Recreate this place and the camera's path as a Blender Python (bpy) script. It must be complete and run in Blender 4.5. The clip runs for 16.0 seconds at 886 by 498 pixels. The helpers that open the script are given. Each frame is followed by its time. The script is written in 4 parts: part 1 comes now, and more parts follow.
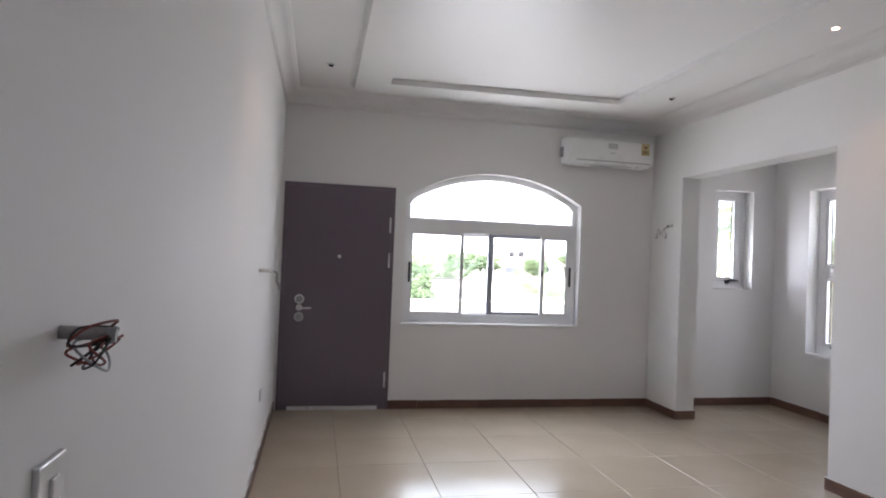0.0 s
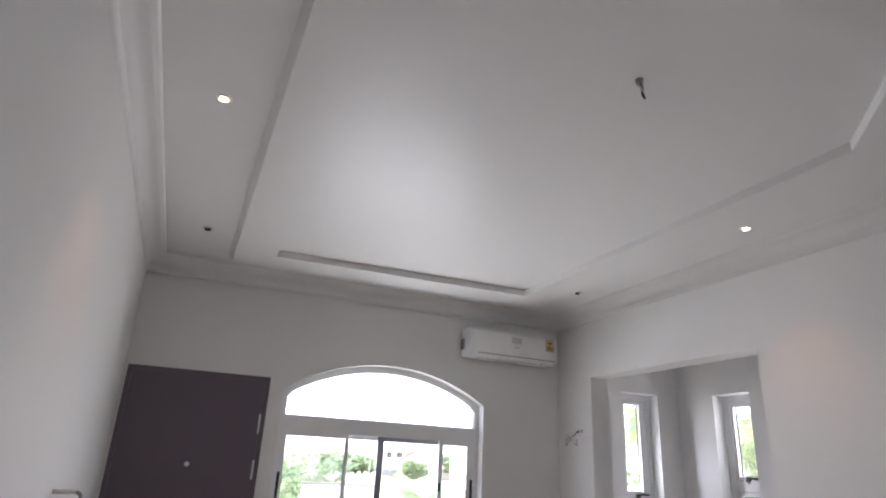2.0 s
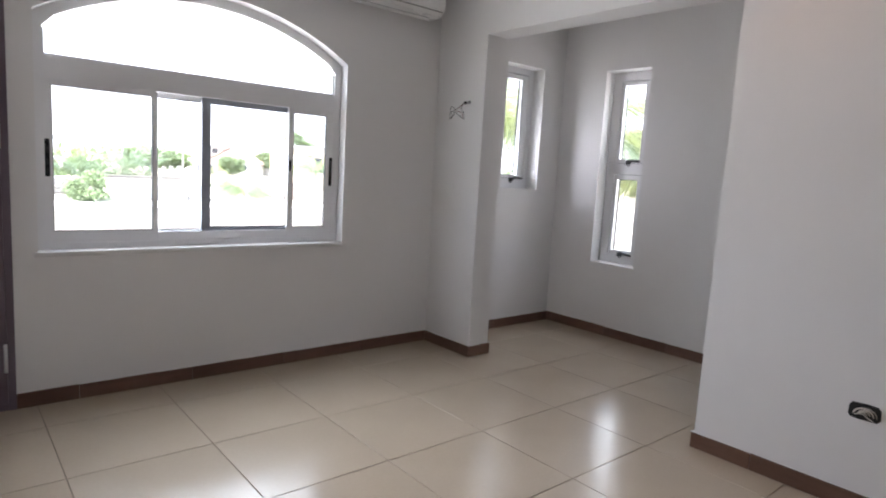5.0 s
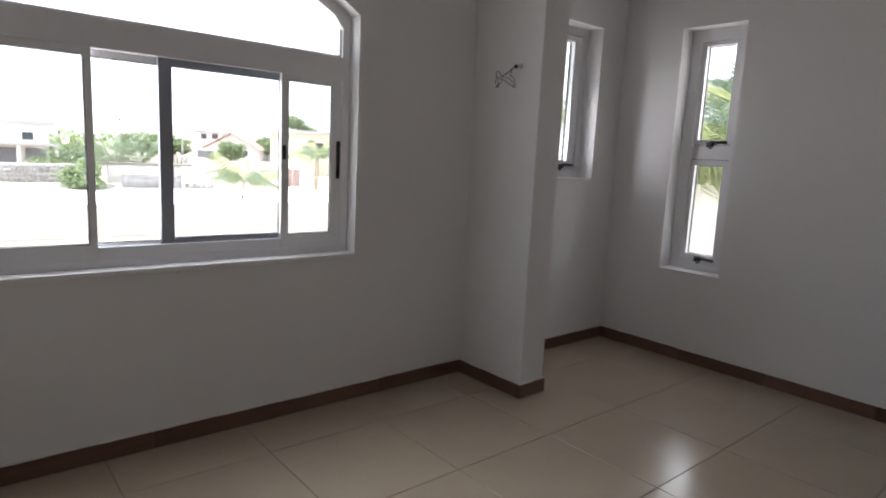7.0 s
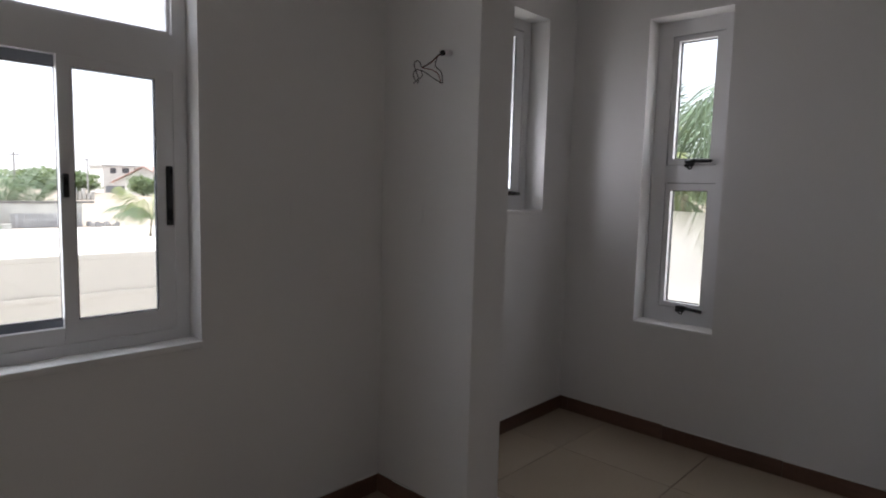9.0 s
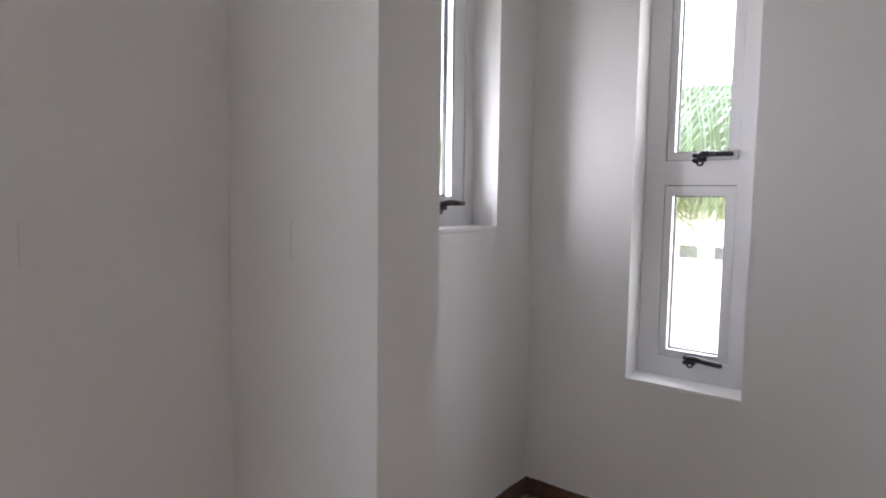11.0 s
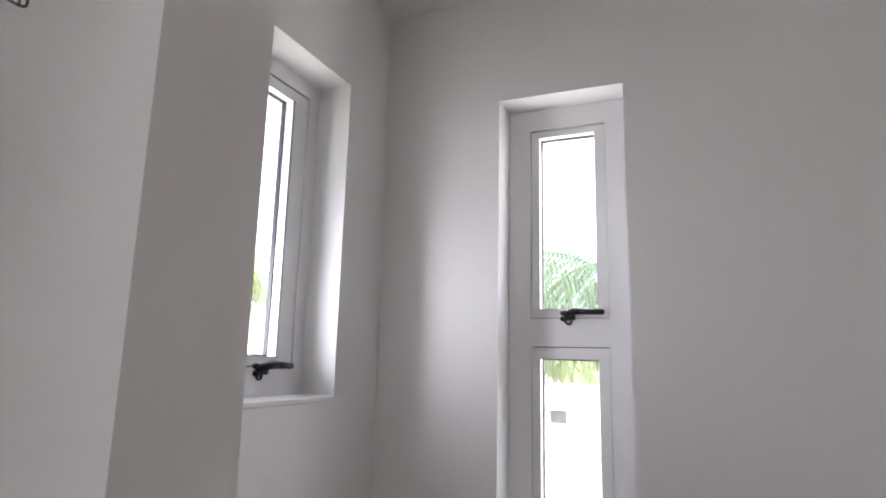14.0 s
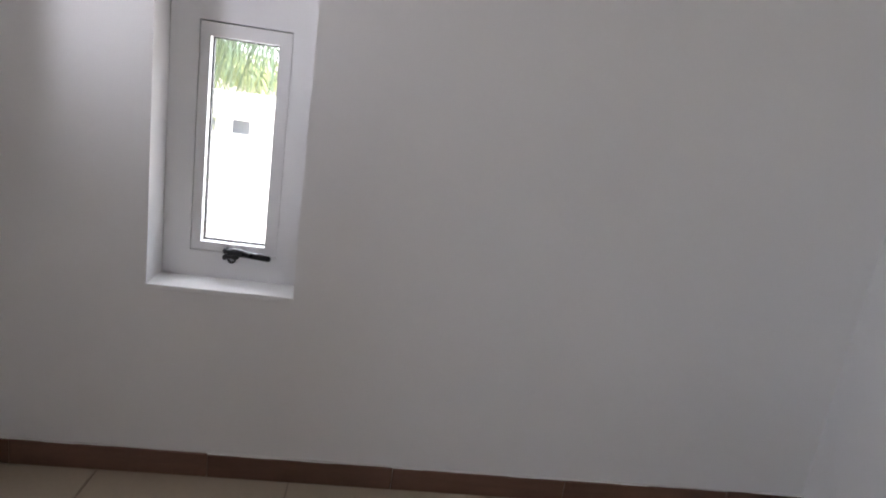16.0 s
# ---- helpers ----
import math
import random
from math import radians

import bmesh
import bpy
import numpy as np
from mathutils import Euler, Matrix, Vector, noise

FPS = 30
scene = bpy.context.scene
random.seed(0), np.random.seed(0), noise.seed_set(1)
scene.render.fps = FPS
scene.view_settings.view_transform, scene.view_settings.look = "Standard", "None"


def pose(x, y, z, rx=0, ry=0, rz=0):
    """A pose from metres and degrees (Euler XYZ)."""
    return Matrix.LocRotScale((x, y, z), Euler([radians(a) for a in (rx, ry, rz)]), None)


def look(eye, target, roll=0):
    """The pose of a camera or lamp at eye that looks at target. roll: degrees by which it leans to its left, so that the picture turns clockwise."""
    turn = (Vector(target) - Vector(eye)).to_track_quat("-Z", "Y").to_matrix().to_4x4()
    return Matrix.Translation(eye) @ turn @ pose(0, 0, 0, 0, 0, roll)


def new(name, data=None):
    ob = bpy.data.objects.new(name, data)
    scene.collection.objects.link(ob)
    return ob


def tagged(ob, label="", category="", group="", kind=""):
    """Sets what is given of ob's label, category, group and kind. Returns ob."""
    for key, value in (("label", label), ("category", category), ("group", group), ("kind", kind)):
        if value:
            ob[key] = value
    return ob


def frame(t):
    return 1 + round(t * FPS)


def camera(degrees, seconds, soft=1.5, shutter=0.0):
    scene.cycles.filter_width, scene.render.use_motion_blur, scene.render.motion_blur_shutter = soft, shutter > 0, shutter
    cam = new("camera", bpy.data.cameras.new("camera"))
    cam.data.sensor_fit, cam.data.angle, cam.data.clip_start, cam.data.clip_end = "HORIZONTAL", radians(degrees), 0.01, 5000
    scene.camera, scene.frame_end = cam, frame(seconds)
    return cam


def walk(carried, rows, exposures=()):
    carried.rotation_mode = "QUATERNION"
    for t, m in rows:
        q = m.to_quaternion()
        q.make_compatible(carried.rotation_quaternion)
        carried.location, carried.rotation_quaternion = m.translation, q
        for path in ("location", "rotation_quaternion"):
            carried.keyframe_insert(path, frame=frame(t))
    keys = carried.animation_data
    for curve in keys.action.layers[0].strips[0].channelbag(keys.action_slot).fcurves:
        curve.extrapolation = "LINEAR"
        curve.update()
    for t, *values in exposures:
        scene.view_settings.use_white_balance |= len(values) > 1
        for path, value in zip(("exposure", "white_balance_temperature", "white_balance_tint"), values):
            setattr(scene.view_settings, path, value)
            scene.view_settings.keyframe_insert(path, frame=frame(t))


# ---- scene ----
cam = camera(72.8, 16.0, soft=2.0)
PATH = [
    (0, (-0.14, -0.297, 1.432), (0.267, 1.661, 1.466), 2.3),
    (0.5, (-0.141, -0.169, 1.448), (0.257, 1.785, 1.601), 2.9),
    (1, (-0.081, -0.006, 1.478), (0.377, 1.914, 1.804), 3.3),
    (1.5, (-0.029, 0.171, 1.508), (0.522, 2.022, 2.027), 3.2),
    (2, (-0.058, 0.382, 1.499), (0.652, 2.124, 2.177), 3.0),
    (2.5, (-0.04, 0.598, 1.475), (0.855, 2.265, 2.125), 2.1),
    (3, (0.045, 0.816, 1.436), (1.085, 2.455, 1.918), 2.7),
    (3.5, (0.083, 1.065, 1.381), (1.214, 2.692, 1.648), 3.2),
    (4, (0.101, 1.301, 1.35), (1.331, 2.877, 1.383), 3.0),
    (6.5, (0.682, 2.392, 1.331), (1.961, 3.892, 0.99), 3.0),
    (7, (0.777, 2.663, 1.341), (2.052, 4.174, 1.038), 2.8),
    (7.5, (0.922, 2.891, 1.336), (2.22, 4.385, 1.05), 2.6),
    (8, (1.135, 3.068, 1.353), (2.524, 4.483, 1.088), 2.5),
    (8.5, (1.346, 3.263, 1.349), (2.772, 4.645, 1.109), 1.9),
    (9, (1.553, 3.43, 1.345), (3.005, 4.79, 1.145), 1.5),
    (11.5, (2.595, 4.147, 1.353), (4.204, 5.331, 1.239), 1.7),
    (12, (2.726, 4.247, 1.396), (4.338, 5.394, 1.689), 1.1),
    (12.5, (2.739, 4.284, 1.428), (4.419, 5.262, 1.899), 0.5),
    (13, (2.736, 4.288, 1.436), (4.417, 5.145, 2.098), -0.4),
    (13.5, (2.766, 4.278, 1.396), (4.478, 5.105, 2.016), 0.9),
    (14, (2.785, 4.291, 1.355), (4.591, 5.07, 1.719), 1.4),
    (14.5, (2.817, 4.254, 1.329), (4.69, 4.95, 1.417), 2.4),
    (15, (2.863, 4.259, 1.298), (4.785, 4.783, 1.122), 3.5),
    (15.5, (2.922, 4.211, 1.281), (4.856, 4.535, 0.889), 5.0),
    (16, (2.954, 4.276, 1.263), (4.886, 4.039, 0.806), 8.3),
]
EXPOSURES = [(0.0, 2.67, 6060, 19), (1.0, 2.52, 6060, 19), (2.5, 2.47, 6060, 19), (3.5, 2.57, 6060, 19), (4.2, 2.68, 6060, 19), (6.5, 1.91, 6350, 19), (7.0, 1.71, 6350, 19), (7.5, 1.33, 6350, 19), (8.5, 1.07, 6350, 19), (9.2, 1.14, 6350, 19), (11.3, 2.6, 6250, 20), (12.0, 2.5, 6250, 20), (14.5, 2.56, 6250, 20), (15.5, 2.56, 6250, 20), (16.0, 2.56, 6250, 20)]
walk(cam, [(t, look(eye, target, roll)) for t, eye, target, roll in PATH], EXPOSURES)

# ---- world and light ----
world = bpy.data.worlds.new("hazy_sky")
scene.world = world
world.use_nodes = True
wn = world.node_tree
sky = wn.nodes.new("ShaderNodeTexSky")
sky.sky_type = "NISHITA"
sky.sun_disc = False
sky.sun_elevation, sky.sun_rotation = radians(63), radians(274)
sky.air_density, sky.dust_density, sky.ozone_density = 1.0, 1.0, 1.0
wn.nodes["Background"].inputs["Strength"].default_value = 0.13
# haze veils the blue
veil = wn.nodes.new("ShaderNodeMix")
veil.data_type = "RGBA"
veil.inputs["Factor"].default_value = 0.7
veil.inputs["B"].default_value = (9.0, 9.2, 9.5, 1)
wn.links.new(sky.outputs[0], veil.inputs["A"])
wn.links.new(veil.outputs["Result"], wn.nodes["Background"].inputs[0])

sun = new("sun", bpy.data.lights.new("sun", "SUN"))
sun.data.energy, sun.data.angle, sun.data.color = 5.0, radians(6), (1.0, 0.96, 0.9)
sun.matrix_world = look((-13.5, 0.9, 27.0), (0, 0, 0))


def area_lamp(name, eye, target, width, height, power, color=(1, 1, 1), spread=180):
    lamp = new(name, bpy.data.lights.new(name, "AREA"))
    lamp.data.shape, lamp.data.size, lamp.data.size_y = "RECTANGLE", width, height
    lamp.data.energy, lamp.data.color = power, color
    lamp.data.spread = radians(spread)
    lamp.matrix_world = look(eye, target)
    return lamp


# skylight and light off the sunlit terrace entering by the three windows
area_lamp("window_skylight_arched", (1.56, 5.74, 1.70), (1.56, 3.2, 0.0), 1.55, 0.9, 1.9, (0.95, 0.98, 1.0), 75)
area_lamp("window_yard_light", (1.56, 5.66, 1.40), (1.56, 3.0, 1.80), 1.55, 1.1, 3.2, (0.95, 0.98, 1.0), 112)
area_lamp("window_skylight_small", (4.10, 5.70, 1.50), (4.70, 5.05, 1.52), 0.30, 0.46, 0.55, (0.98, 0.98, 1.0), 90)
area_lamp("window_skylight_tall", (5.03, 4.71, 1.45), (3.0, 4.71, 1.1), 0.24, 1.4, 1.2, (1.0, 0.98, 0.95))

# ---- materials ----


def material(name, color, rough=0.5, metal=0.0, spec=0.5):
    m = bpy.data.materials.new(name)
    m.use_nodes = True
    p = m.node_tree.nodes["Principled BSDF"]
    p.inputs["Base Color"].default_value = (*color, 1)
    p.inputs["Roughness"].default_value = rough
    p.inputs["Metallic"].default_value = metal
    p.inputs["Specular IOR Level"].default_value = spec
    return m


def varied(name, color, rough=0.5, metal=0.0, amount=0.06, scale=3.0, fine=120.0, bump=0.05, rough_var=0.08, stretch=(1, 1, 1), per_object=0.0, spec=0.5, depth=0.002, per_island=0.0):
    """Colour and roughness that drift at two scales, with a fine bump."""
    m = material(name, color, rough, metal, spec)
    t = m.node_tree
    n, k = t.nodes, t.links
    p = n["Principled BSDF"]
    co = n.new("ShaderNodeTexCoord")
    mp = n.new("ShaderNodeMapping")
    mp.inputs["Scale"].default_value = stretch
    k.new(co.outputs["Object"], mp.inputs["Vector"])
    a, b = n.new("ShaderNodeTexNoise"), n.new("ShaderNodeTexNoise")
    a.inputs["Scale"].default_value, a.inputs["Detail"].default_value = scale, 4
    b.inputs["Scale"].default_value, b.inputs["Detail"].default_value = fine, 3
    k.new(mp.outputs[0], a.inputs["Vector"])
    k.new(mp.outputs[0], b.inputs["Vector"])
    mix = n.new("ShaderNodeMath")
    mix.operation = "ADD"
    half = n.new("ShaderNodeMath")
    half.operation = "MULTIPLY"
    half.inputs[1].default_value = 0.5
    k.new(b.outputs["Fac"], half.inputs[0])
    k.new(a.outputs["Fac"], mix.inputs[0])
    k.new(half.outputs[0], mix.inputs[1])
    span = n.new("ShaderNodeMapRange")
    span.inputs["From Min"].default_value, span.inputs["From Max"].default_value = 0.45, 1.05
    span.inputs["To Min"].default_value, span.inputs["To Max"].default_value = 1 - amount, 1 + amount
    k.new(mix.outputs[0], span.inputs["Value"])
    val = span.outputs[0]
    if per_object:
        oi = n.new("ShaderNodeObjectInfo")
        r = n.new("ShaderNodeMapRange")
        r.inputs["To Min"].default_value, r.inputs["To Max"].default_value = 1 - per_object, 1 + per_object
        k.new(oi.outputs["Random"], r.inputs["Value"])
        mul = n.new("ShaderNodeMath")
        mul.operation = "MULTIPLY"
        k.new(val, mul.inputs[0])
        k.new(r.outputs[0], mul.inputs[1])
        val = mul.outputs[0]
    if per_island:
        geo = n.new("ShaderNodeNewGeometry")
        ri = n.new("ShaderNodeMapRange")
        ri.inputs["To Min"].default_value, ri.inputs["To Max"].default_value = 1 - per_island, 1 + per_island
        k.new(geo.outputs["Random Per Island"], ri.inputs["Value"])
        isl = n.new("ShaderNodeMath")
        isl.operation = "MULTIPLY"
        k.new(val, isl.inputs[0])
        k.new(ri.outputs[0], isl.inputs[1])
        val = isl.outputs[0]
    hsv = n.new("ShaderNodeHueSaturation")
    hsv.inputs["Color"].default_value = (*color, 1)
    k.new(val, hsv.inputs["Value"])
    k.new(hsv.outputs[0], p.inputs["Base Color"])
    rr = n.new("ShaderNodeMapRange")
    rr.inputs["From Min"].default_value, rr.inputs["From Max"].default_value = 0.3, 0.7
    rr.inputs["To Min"].default_value, rr.inputs["To Max"].default_value = max(0.02, rough - rough_var), min(1, rough + rough_var)
    k.new(a.outputs["Fac"], rr.inputs["Value"])
    k.new(rr.outputs[0], p.inputs["Roughness"])
    if bump:
        bp = n.new("ShaderNodeBump")
        bp.inputs["Strength"].default_value, bp.inputs["Distance"].default_value = bump, depth
        k.new(mix.outputs[0], bp.inputs["Height"])
        k.new(bp.outputs[0], p.inputs["Normal"])
    return m


def glass_material():
    m = bpy.data.materials.new("window_glass")
    m.use_nodes = True
    t = m.node_tree
    t.nodes.remove(t.nodes["Principled BSDF"])
    see, gloss, fres, mix = (t.nodes.new("ShaderNode" + s) for s in ("BsdfTransparent", "BsdfGlossy", "LayerWeight", "MixShader"))
    see.inputs["Color"].default_value = (0.9, 0.93, 0.92, 1)
    gloss.inputs["Roughness"].default_value = 0.01
    fres.inputs["Blend"].default_value = 0.12
    share = t.nodes.new("ShaderNodeMath")
    share.operation = "MULTIPLY_ADD"
    share.inputs[1].default_value, share.inputs[2].default_value = 0.4, 0.03
    t.links.new(fres.outputs["Facing"], share.inputs[0])
    t.links.new(share.outputs[0], mix.inputs[0])
    t.links.new(see.outputs[0], mix.inputs[1])
    t.links.new(gloss.outputs[0], mix.inputs[2])
    t.links.new(mix.outputs[0], t.nodes["Material Output"].inputs["Surface"])
    return m


def glow(name, color, strength):
    m = material(name, color, 0.4)
    p = m.node_tree.nodes["Principled BSDF"]
    p.inputs["Emission Color"].default_value = (*color, 1)
    p.inputs["Emission Strength"].default_value = strength
    return m


PAINT = varied("white_wall_paint", (0.835, 0.825, 0.815), 0.68, amount=0.02, scale=1.3, fine=260, bump=0.12, rough_var=0.05, depth=0.001)
CEIL = varied("white_satin_ceiling_paint", (0.85, 0.84, 0.83), 0.37, amount=0.008, scale=1.1, fine=140, bump=0.0, rough_var=0.015, spec=0.13)
PLASTER = varied("white_plaster_moulding", (0.85, 0.84, 0.83), 0.4, amount=0.02, scale=4, fine=200, bump=0.05, depth=0.001)
TILE = varied("polished_beige_porcelain", (0.47, 0.393, 0.298), 0.20, amount=0.05, scale=2.2, fine=60, bump=0.012, rough_var=0.05, per_object=0.03, depth=0.001, spec=0.85)
GROUT = varied("grey_brown_grout", (0.27, 0.225, 0.175), 0.85, amount=0.15, scale=8, bump=0.1)
SKIRT = varied("brown_wood_look_skirting", (0.145, 0.076, 0.05), 0.38, amount=0.22, scale=5, fine=60, bump=0.05, stretch=(1, 1, 6), per_object=0.14)
SCREED = varied("concrete_screed", (0.35, 0.33, 0.3), 0.9, amount=0.1)
DOORSKIN = varied("dark_brown_steel_door_skin", (0.150, 0.116, 0.146), 0.38, amount=0.03, scale=6, fine=90, bump=0.04, stretch=(12, 12, 0.7))
STEEL = varied("brushed_steel", (0.70, 0.69, 0.68), 0.34, 0.35, amount=0.05, scale=20, bump=0.02)
FRAME = varied("white_powder_coated_aluminium", (0.86, 0.86, 0.87), 0.34, amount=0.015, scale=3, fine=200, bump=0.02, rough_var=0.04)
GREYFRAME = varied("grey_aluminium_screen_frame", (0.35, 0.38, 0.44), 0.4, 0.2, amount=0.05, scale=6, bump=0.02)
GASKET = material("black_rubber_gasket", (0.02, 0.02, 0.022), 0.6)
HANDLE = varied("black_handle_metal", (0.018, 0.018, 0.02), 0.3, 0.1, amount=0.1, scale=30, bump=0.02)
GLASS = glass_material()
ACWHITE = varied("white_appliance_plastic", (0.88, 0.88, 0.87), 0.32, amount=0.01, scale=3, bump=0.0)
ACGREY = material("grey_appliance_plastic", (0.33, 0.34, 0.35), 0.4)
LABELGREY = material("pale_grey_print", (0.62, 0.62, 0.63), 0.4)
STICKER = material("yellow_energy_sticker", (0.74, 0.60, 0.33), 0.45)
STICKERGREEN = material("olive_sticker_print", (0.50, 0.44, 0.20), 0.45)
STICKERDARK = material("red_brown_print", (0.30, 0.12, 0.07), 0.5)
PLATE = varied("white_switch_plastic", (0.8, 0.8, 0.8), 0.3, amount=0.01, bump=0.0)
DARK = material("dark_cavity", (0.02, 0.02, 0.02), 0.8)
# conduit with the shade on it mixed into a mottled grey
SHADEDPIPE = varied("shaded_grey_conduit", (0.34, 0.32, 0.33), 0.55, amount=0.25, scale=20, bump=0.05)
CONDUIT = varied("white_pvc_conduit", (0.8, 0.79, 0.79), 0.4, amount=0.05, bump=0.0)
WIREBLACK = material("black_wire_sheath", (0.025, 0.022, 0.022), 0.45)
WIRERED = material("red_wire_sheath", (0.22, 0.055, 0.045), 0.45)
WIREPALE = material("pale_wire_sheath", (0.6, 0.56, 0.5), 0.5)
CHROME = varied("white_metal_downlight_ring", (0.75, 0.74, 0.72), 0.3, 0.3, amount=0.02, bump=0.0)
LABELPALE = material("pale_grey_label", (0.60, 0.60, 0.60), 0.4)
SEAMGREY = material("grey_slot", (0.26, 0.25, 0.24), 0.6)
LAMPGLOW = glow("warm_lamp_glow", (1.0, 0.80, 0.55), 6.0)
# lamplight on the reflector is put in as its own orange emission
LAMPRIMGLOW = glow("glowing_lamp_reflector", (1.0, 0.55, 0.28), 0.16)
RENDERWALL = varied("cream_exterior_render", (0.55, 0.52, 0.475), 0.85, amount=0.08, scale=1.2, fine=40, bump=0.3)
RENDERWHITE = varied("white_exterior_render", (0.8, 0.79, 0.77), 0.8, amount=0.05, scale=1.0, fine=40, bump=0.3)
SAND = varied("pale_sandy_ground", (0.33, 0.275, 0.22), 0.95, amount=0.25, scale=0.12, fine=2.5, bump=0.5, depth=0.05)
TERRACE = varied("pale_terrace_tile", (0.62, 0.60, 0.56), 0.6, amount=0.06, scale=1.2, fine=30, bump=0.1)
BLOCK = varied("grey_concrete_block", (0.31, 0.30, 0.295), 0.9, amount=0.25, scale=1.0, fine=9, bump=0.4, per_object=0.12)
COPING = varied("dark_weathered_coping", (0.15, 0.14, 0.13), 0.9, amount=0.3, scale=2)
FROND = varied("palm_frond_green", (0.12, 0.17, 0.11), 0.45, amount=0.3, scale=1.5, bump=0.0, per_object=0.2, per_island=0.55)
FRONDYELLOW = varied("yellowing_palm_frond", (0.235, 0.265, 0.115), 0.45, amount=0.3, scale=1.5, bump=0.0, per_object=0.2, per_island=0.5)
TRUNK = varied("ringed_palm_trunk", (0.22, 0.18, 0.13), 0.9, amount=0.3, scale=2, fine=25, bump=0.6, stretch=(1, 1, 5), depth=0.02)
LEAF = varied("bush_leaf_green", (0.20, 0.255, 0.155), 0.55, amount=0.4, scale=0.9, bump=0.0, per_object=0.2, per_island=0.45)


REDROOF = varied("red_roof_sheet", (0.46, 0.30, 0.26), 0.7, amount=0.15, scale=0.8, bump=0.2)
RUST = varied("dusty_rust_paint", (0.38, 0.28, 0.26), 0.8, amount=0.2, scale=2)
YARD = varied("pale_concrete_yard", (0.72, 0.70, 0.66), 0.9, amount=0.06, scale=0.2, fine=3, bump=0.3)
OLDRENDER = varied("stained_grey_render", (0.44, 0.43, 0.405), 0.9, amount=0.25, scale=0.9, fine=8, bump=0.3)
PALEBLOCK = varied("pale_pattern_block", (0.47, 0.47, 0.48), 0.9, amount=0.2, scale=2, fine=9, bump=0.3, per_object=0.1)
HOUSECREAM = varied("weathered_cream_render", (0.64, 0.62, 0.59), 0.9, amount=0.12, scale=0.5, fine=6, bump=0.2)
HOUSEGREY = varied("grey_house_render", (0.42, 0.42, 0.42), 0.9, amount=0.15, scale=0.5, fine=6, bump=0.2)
OCHRE = varied("ochre_house_render", (0.64, 0.57, 0.44), 0.9, amount=0.12, scale=0.5, fine=6, bump=0.2)
HOUSEGLASS = material("dark_house_window", (0.05, 0.06, 0.07), 0.15)
SHUTTER = varied("grey_shutter", (0.2, 0.21, 0.23), 0.6, amount=0.1)



def let_light_through(m, color, share):
    """Leaves glow a little when lit from behind."""
    t = m.node_tree
    thin, mix = t.nodes.new("ShaderNodeBsdfTranslucent"), t.nodes.new("ShaderNodeMixShader")
    thin.inputs["Color"].default_value = (*color, 1)
    mix.inputs[0].default_value = share
    t.links.new(t.nodes["Principled BSDF"].outputs[0], mix.inputs[1])
    t.links.new(thin.outputs[0], mix.inputs[2])
    t.links.new(mix.outputs[0], t.nodes["Material Output"].inputs["Surface"])


let_light_through(FROND, (0.16, 0.22, 0.11), 0.3)
let_light_through(FRONDYELLOW, (0.31, 0.36, 0.16), 0.35)
let_light_through(LEAF, (0.2, 0.28, 0.09), 0.35)

# ---- mesh helpers ----


def mesh_of(name, bm, mat):
    me = bpy.data.meshes.new(name)
    bm.to_mesh(me)
    bm.free()
    me.materials.append(mat)
    return me


def part(name, bm, mat, parent=None, label="", smooth=False):
    """Links a bmesh as one mesh object under a thing or part."""
    me = mesh_of(name, bm, mat)
    if smooth:
        for f in me.polygons:
            f.use_smooth = True
    ob = new(name, me)
    if parent:
        ob.parent = parent
    return tagged(ob, label)


def thing(name, label, category, group="", kind="", at=(0, 0, 0)):
    ob = new(name)
    ob.location = at
    ob.empty_display_size = 0.05
    return tagged(ob, label, category, group, kind)


def add_box(bm, lo, hi):
    x0, y0, z0 = lo
    x1, y1, z1 = hi
    v = [bm.verts.new(c) for c in ((x0, y0, z0), (x1, y0, z0), (x1, y1, z0), (x0, y1, z0), (x0, y0, z1), (x1, y0, z1), (x1, y1, z1), (x0, y1, z1))]
    for q in ((3, 2, 1, 0), (4, 5, 6, 7), (0, 1, 5, 4), (1, 2, 6, 5), (2, 3, 7, 6), (3, 0, 4, 7)):
        bm.faces.new([v[i] for i in q])


def box(lo, hi, bevel=0.0, segments=2):
    bm = bmesh.new()
    add_box(bm, [min(a, b) for a, b in zip(lo, hi)], [max(a, b) for a, b in zip(lo, hi)])
    if bevel:
        bmesh.ops.bevel(bm, geom=list(bm.edges), offset=bevel, segments=segments, profile=0.5, affect="EDGES")
    return bm


def boxes(*pairs):
    bm = bmesh.new()
    for lo, hi in pairs:
        add_box(bm, lo, hi)
    return bm


def cyl(p, q, r, r2=None, sides=20, cap=True):
    p, q = Vector(p), Vector(q)
    bm = bmesh.new()
    bmesh.ops.create_cone(bm, cap_ends=cap, segments=sides, radius1=r, radius2=r if r2 is None else r2, depth=(q - p).length)
    m = Matrix.Translation((p + q) / 2) @ (q - p).to_track_quat("Z", "Y").to_matrix().to_4x4()
    bmesh.ops.transform(bm, matrix=m, verts=bm.verts)
    return bm


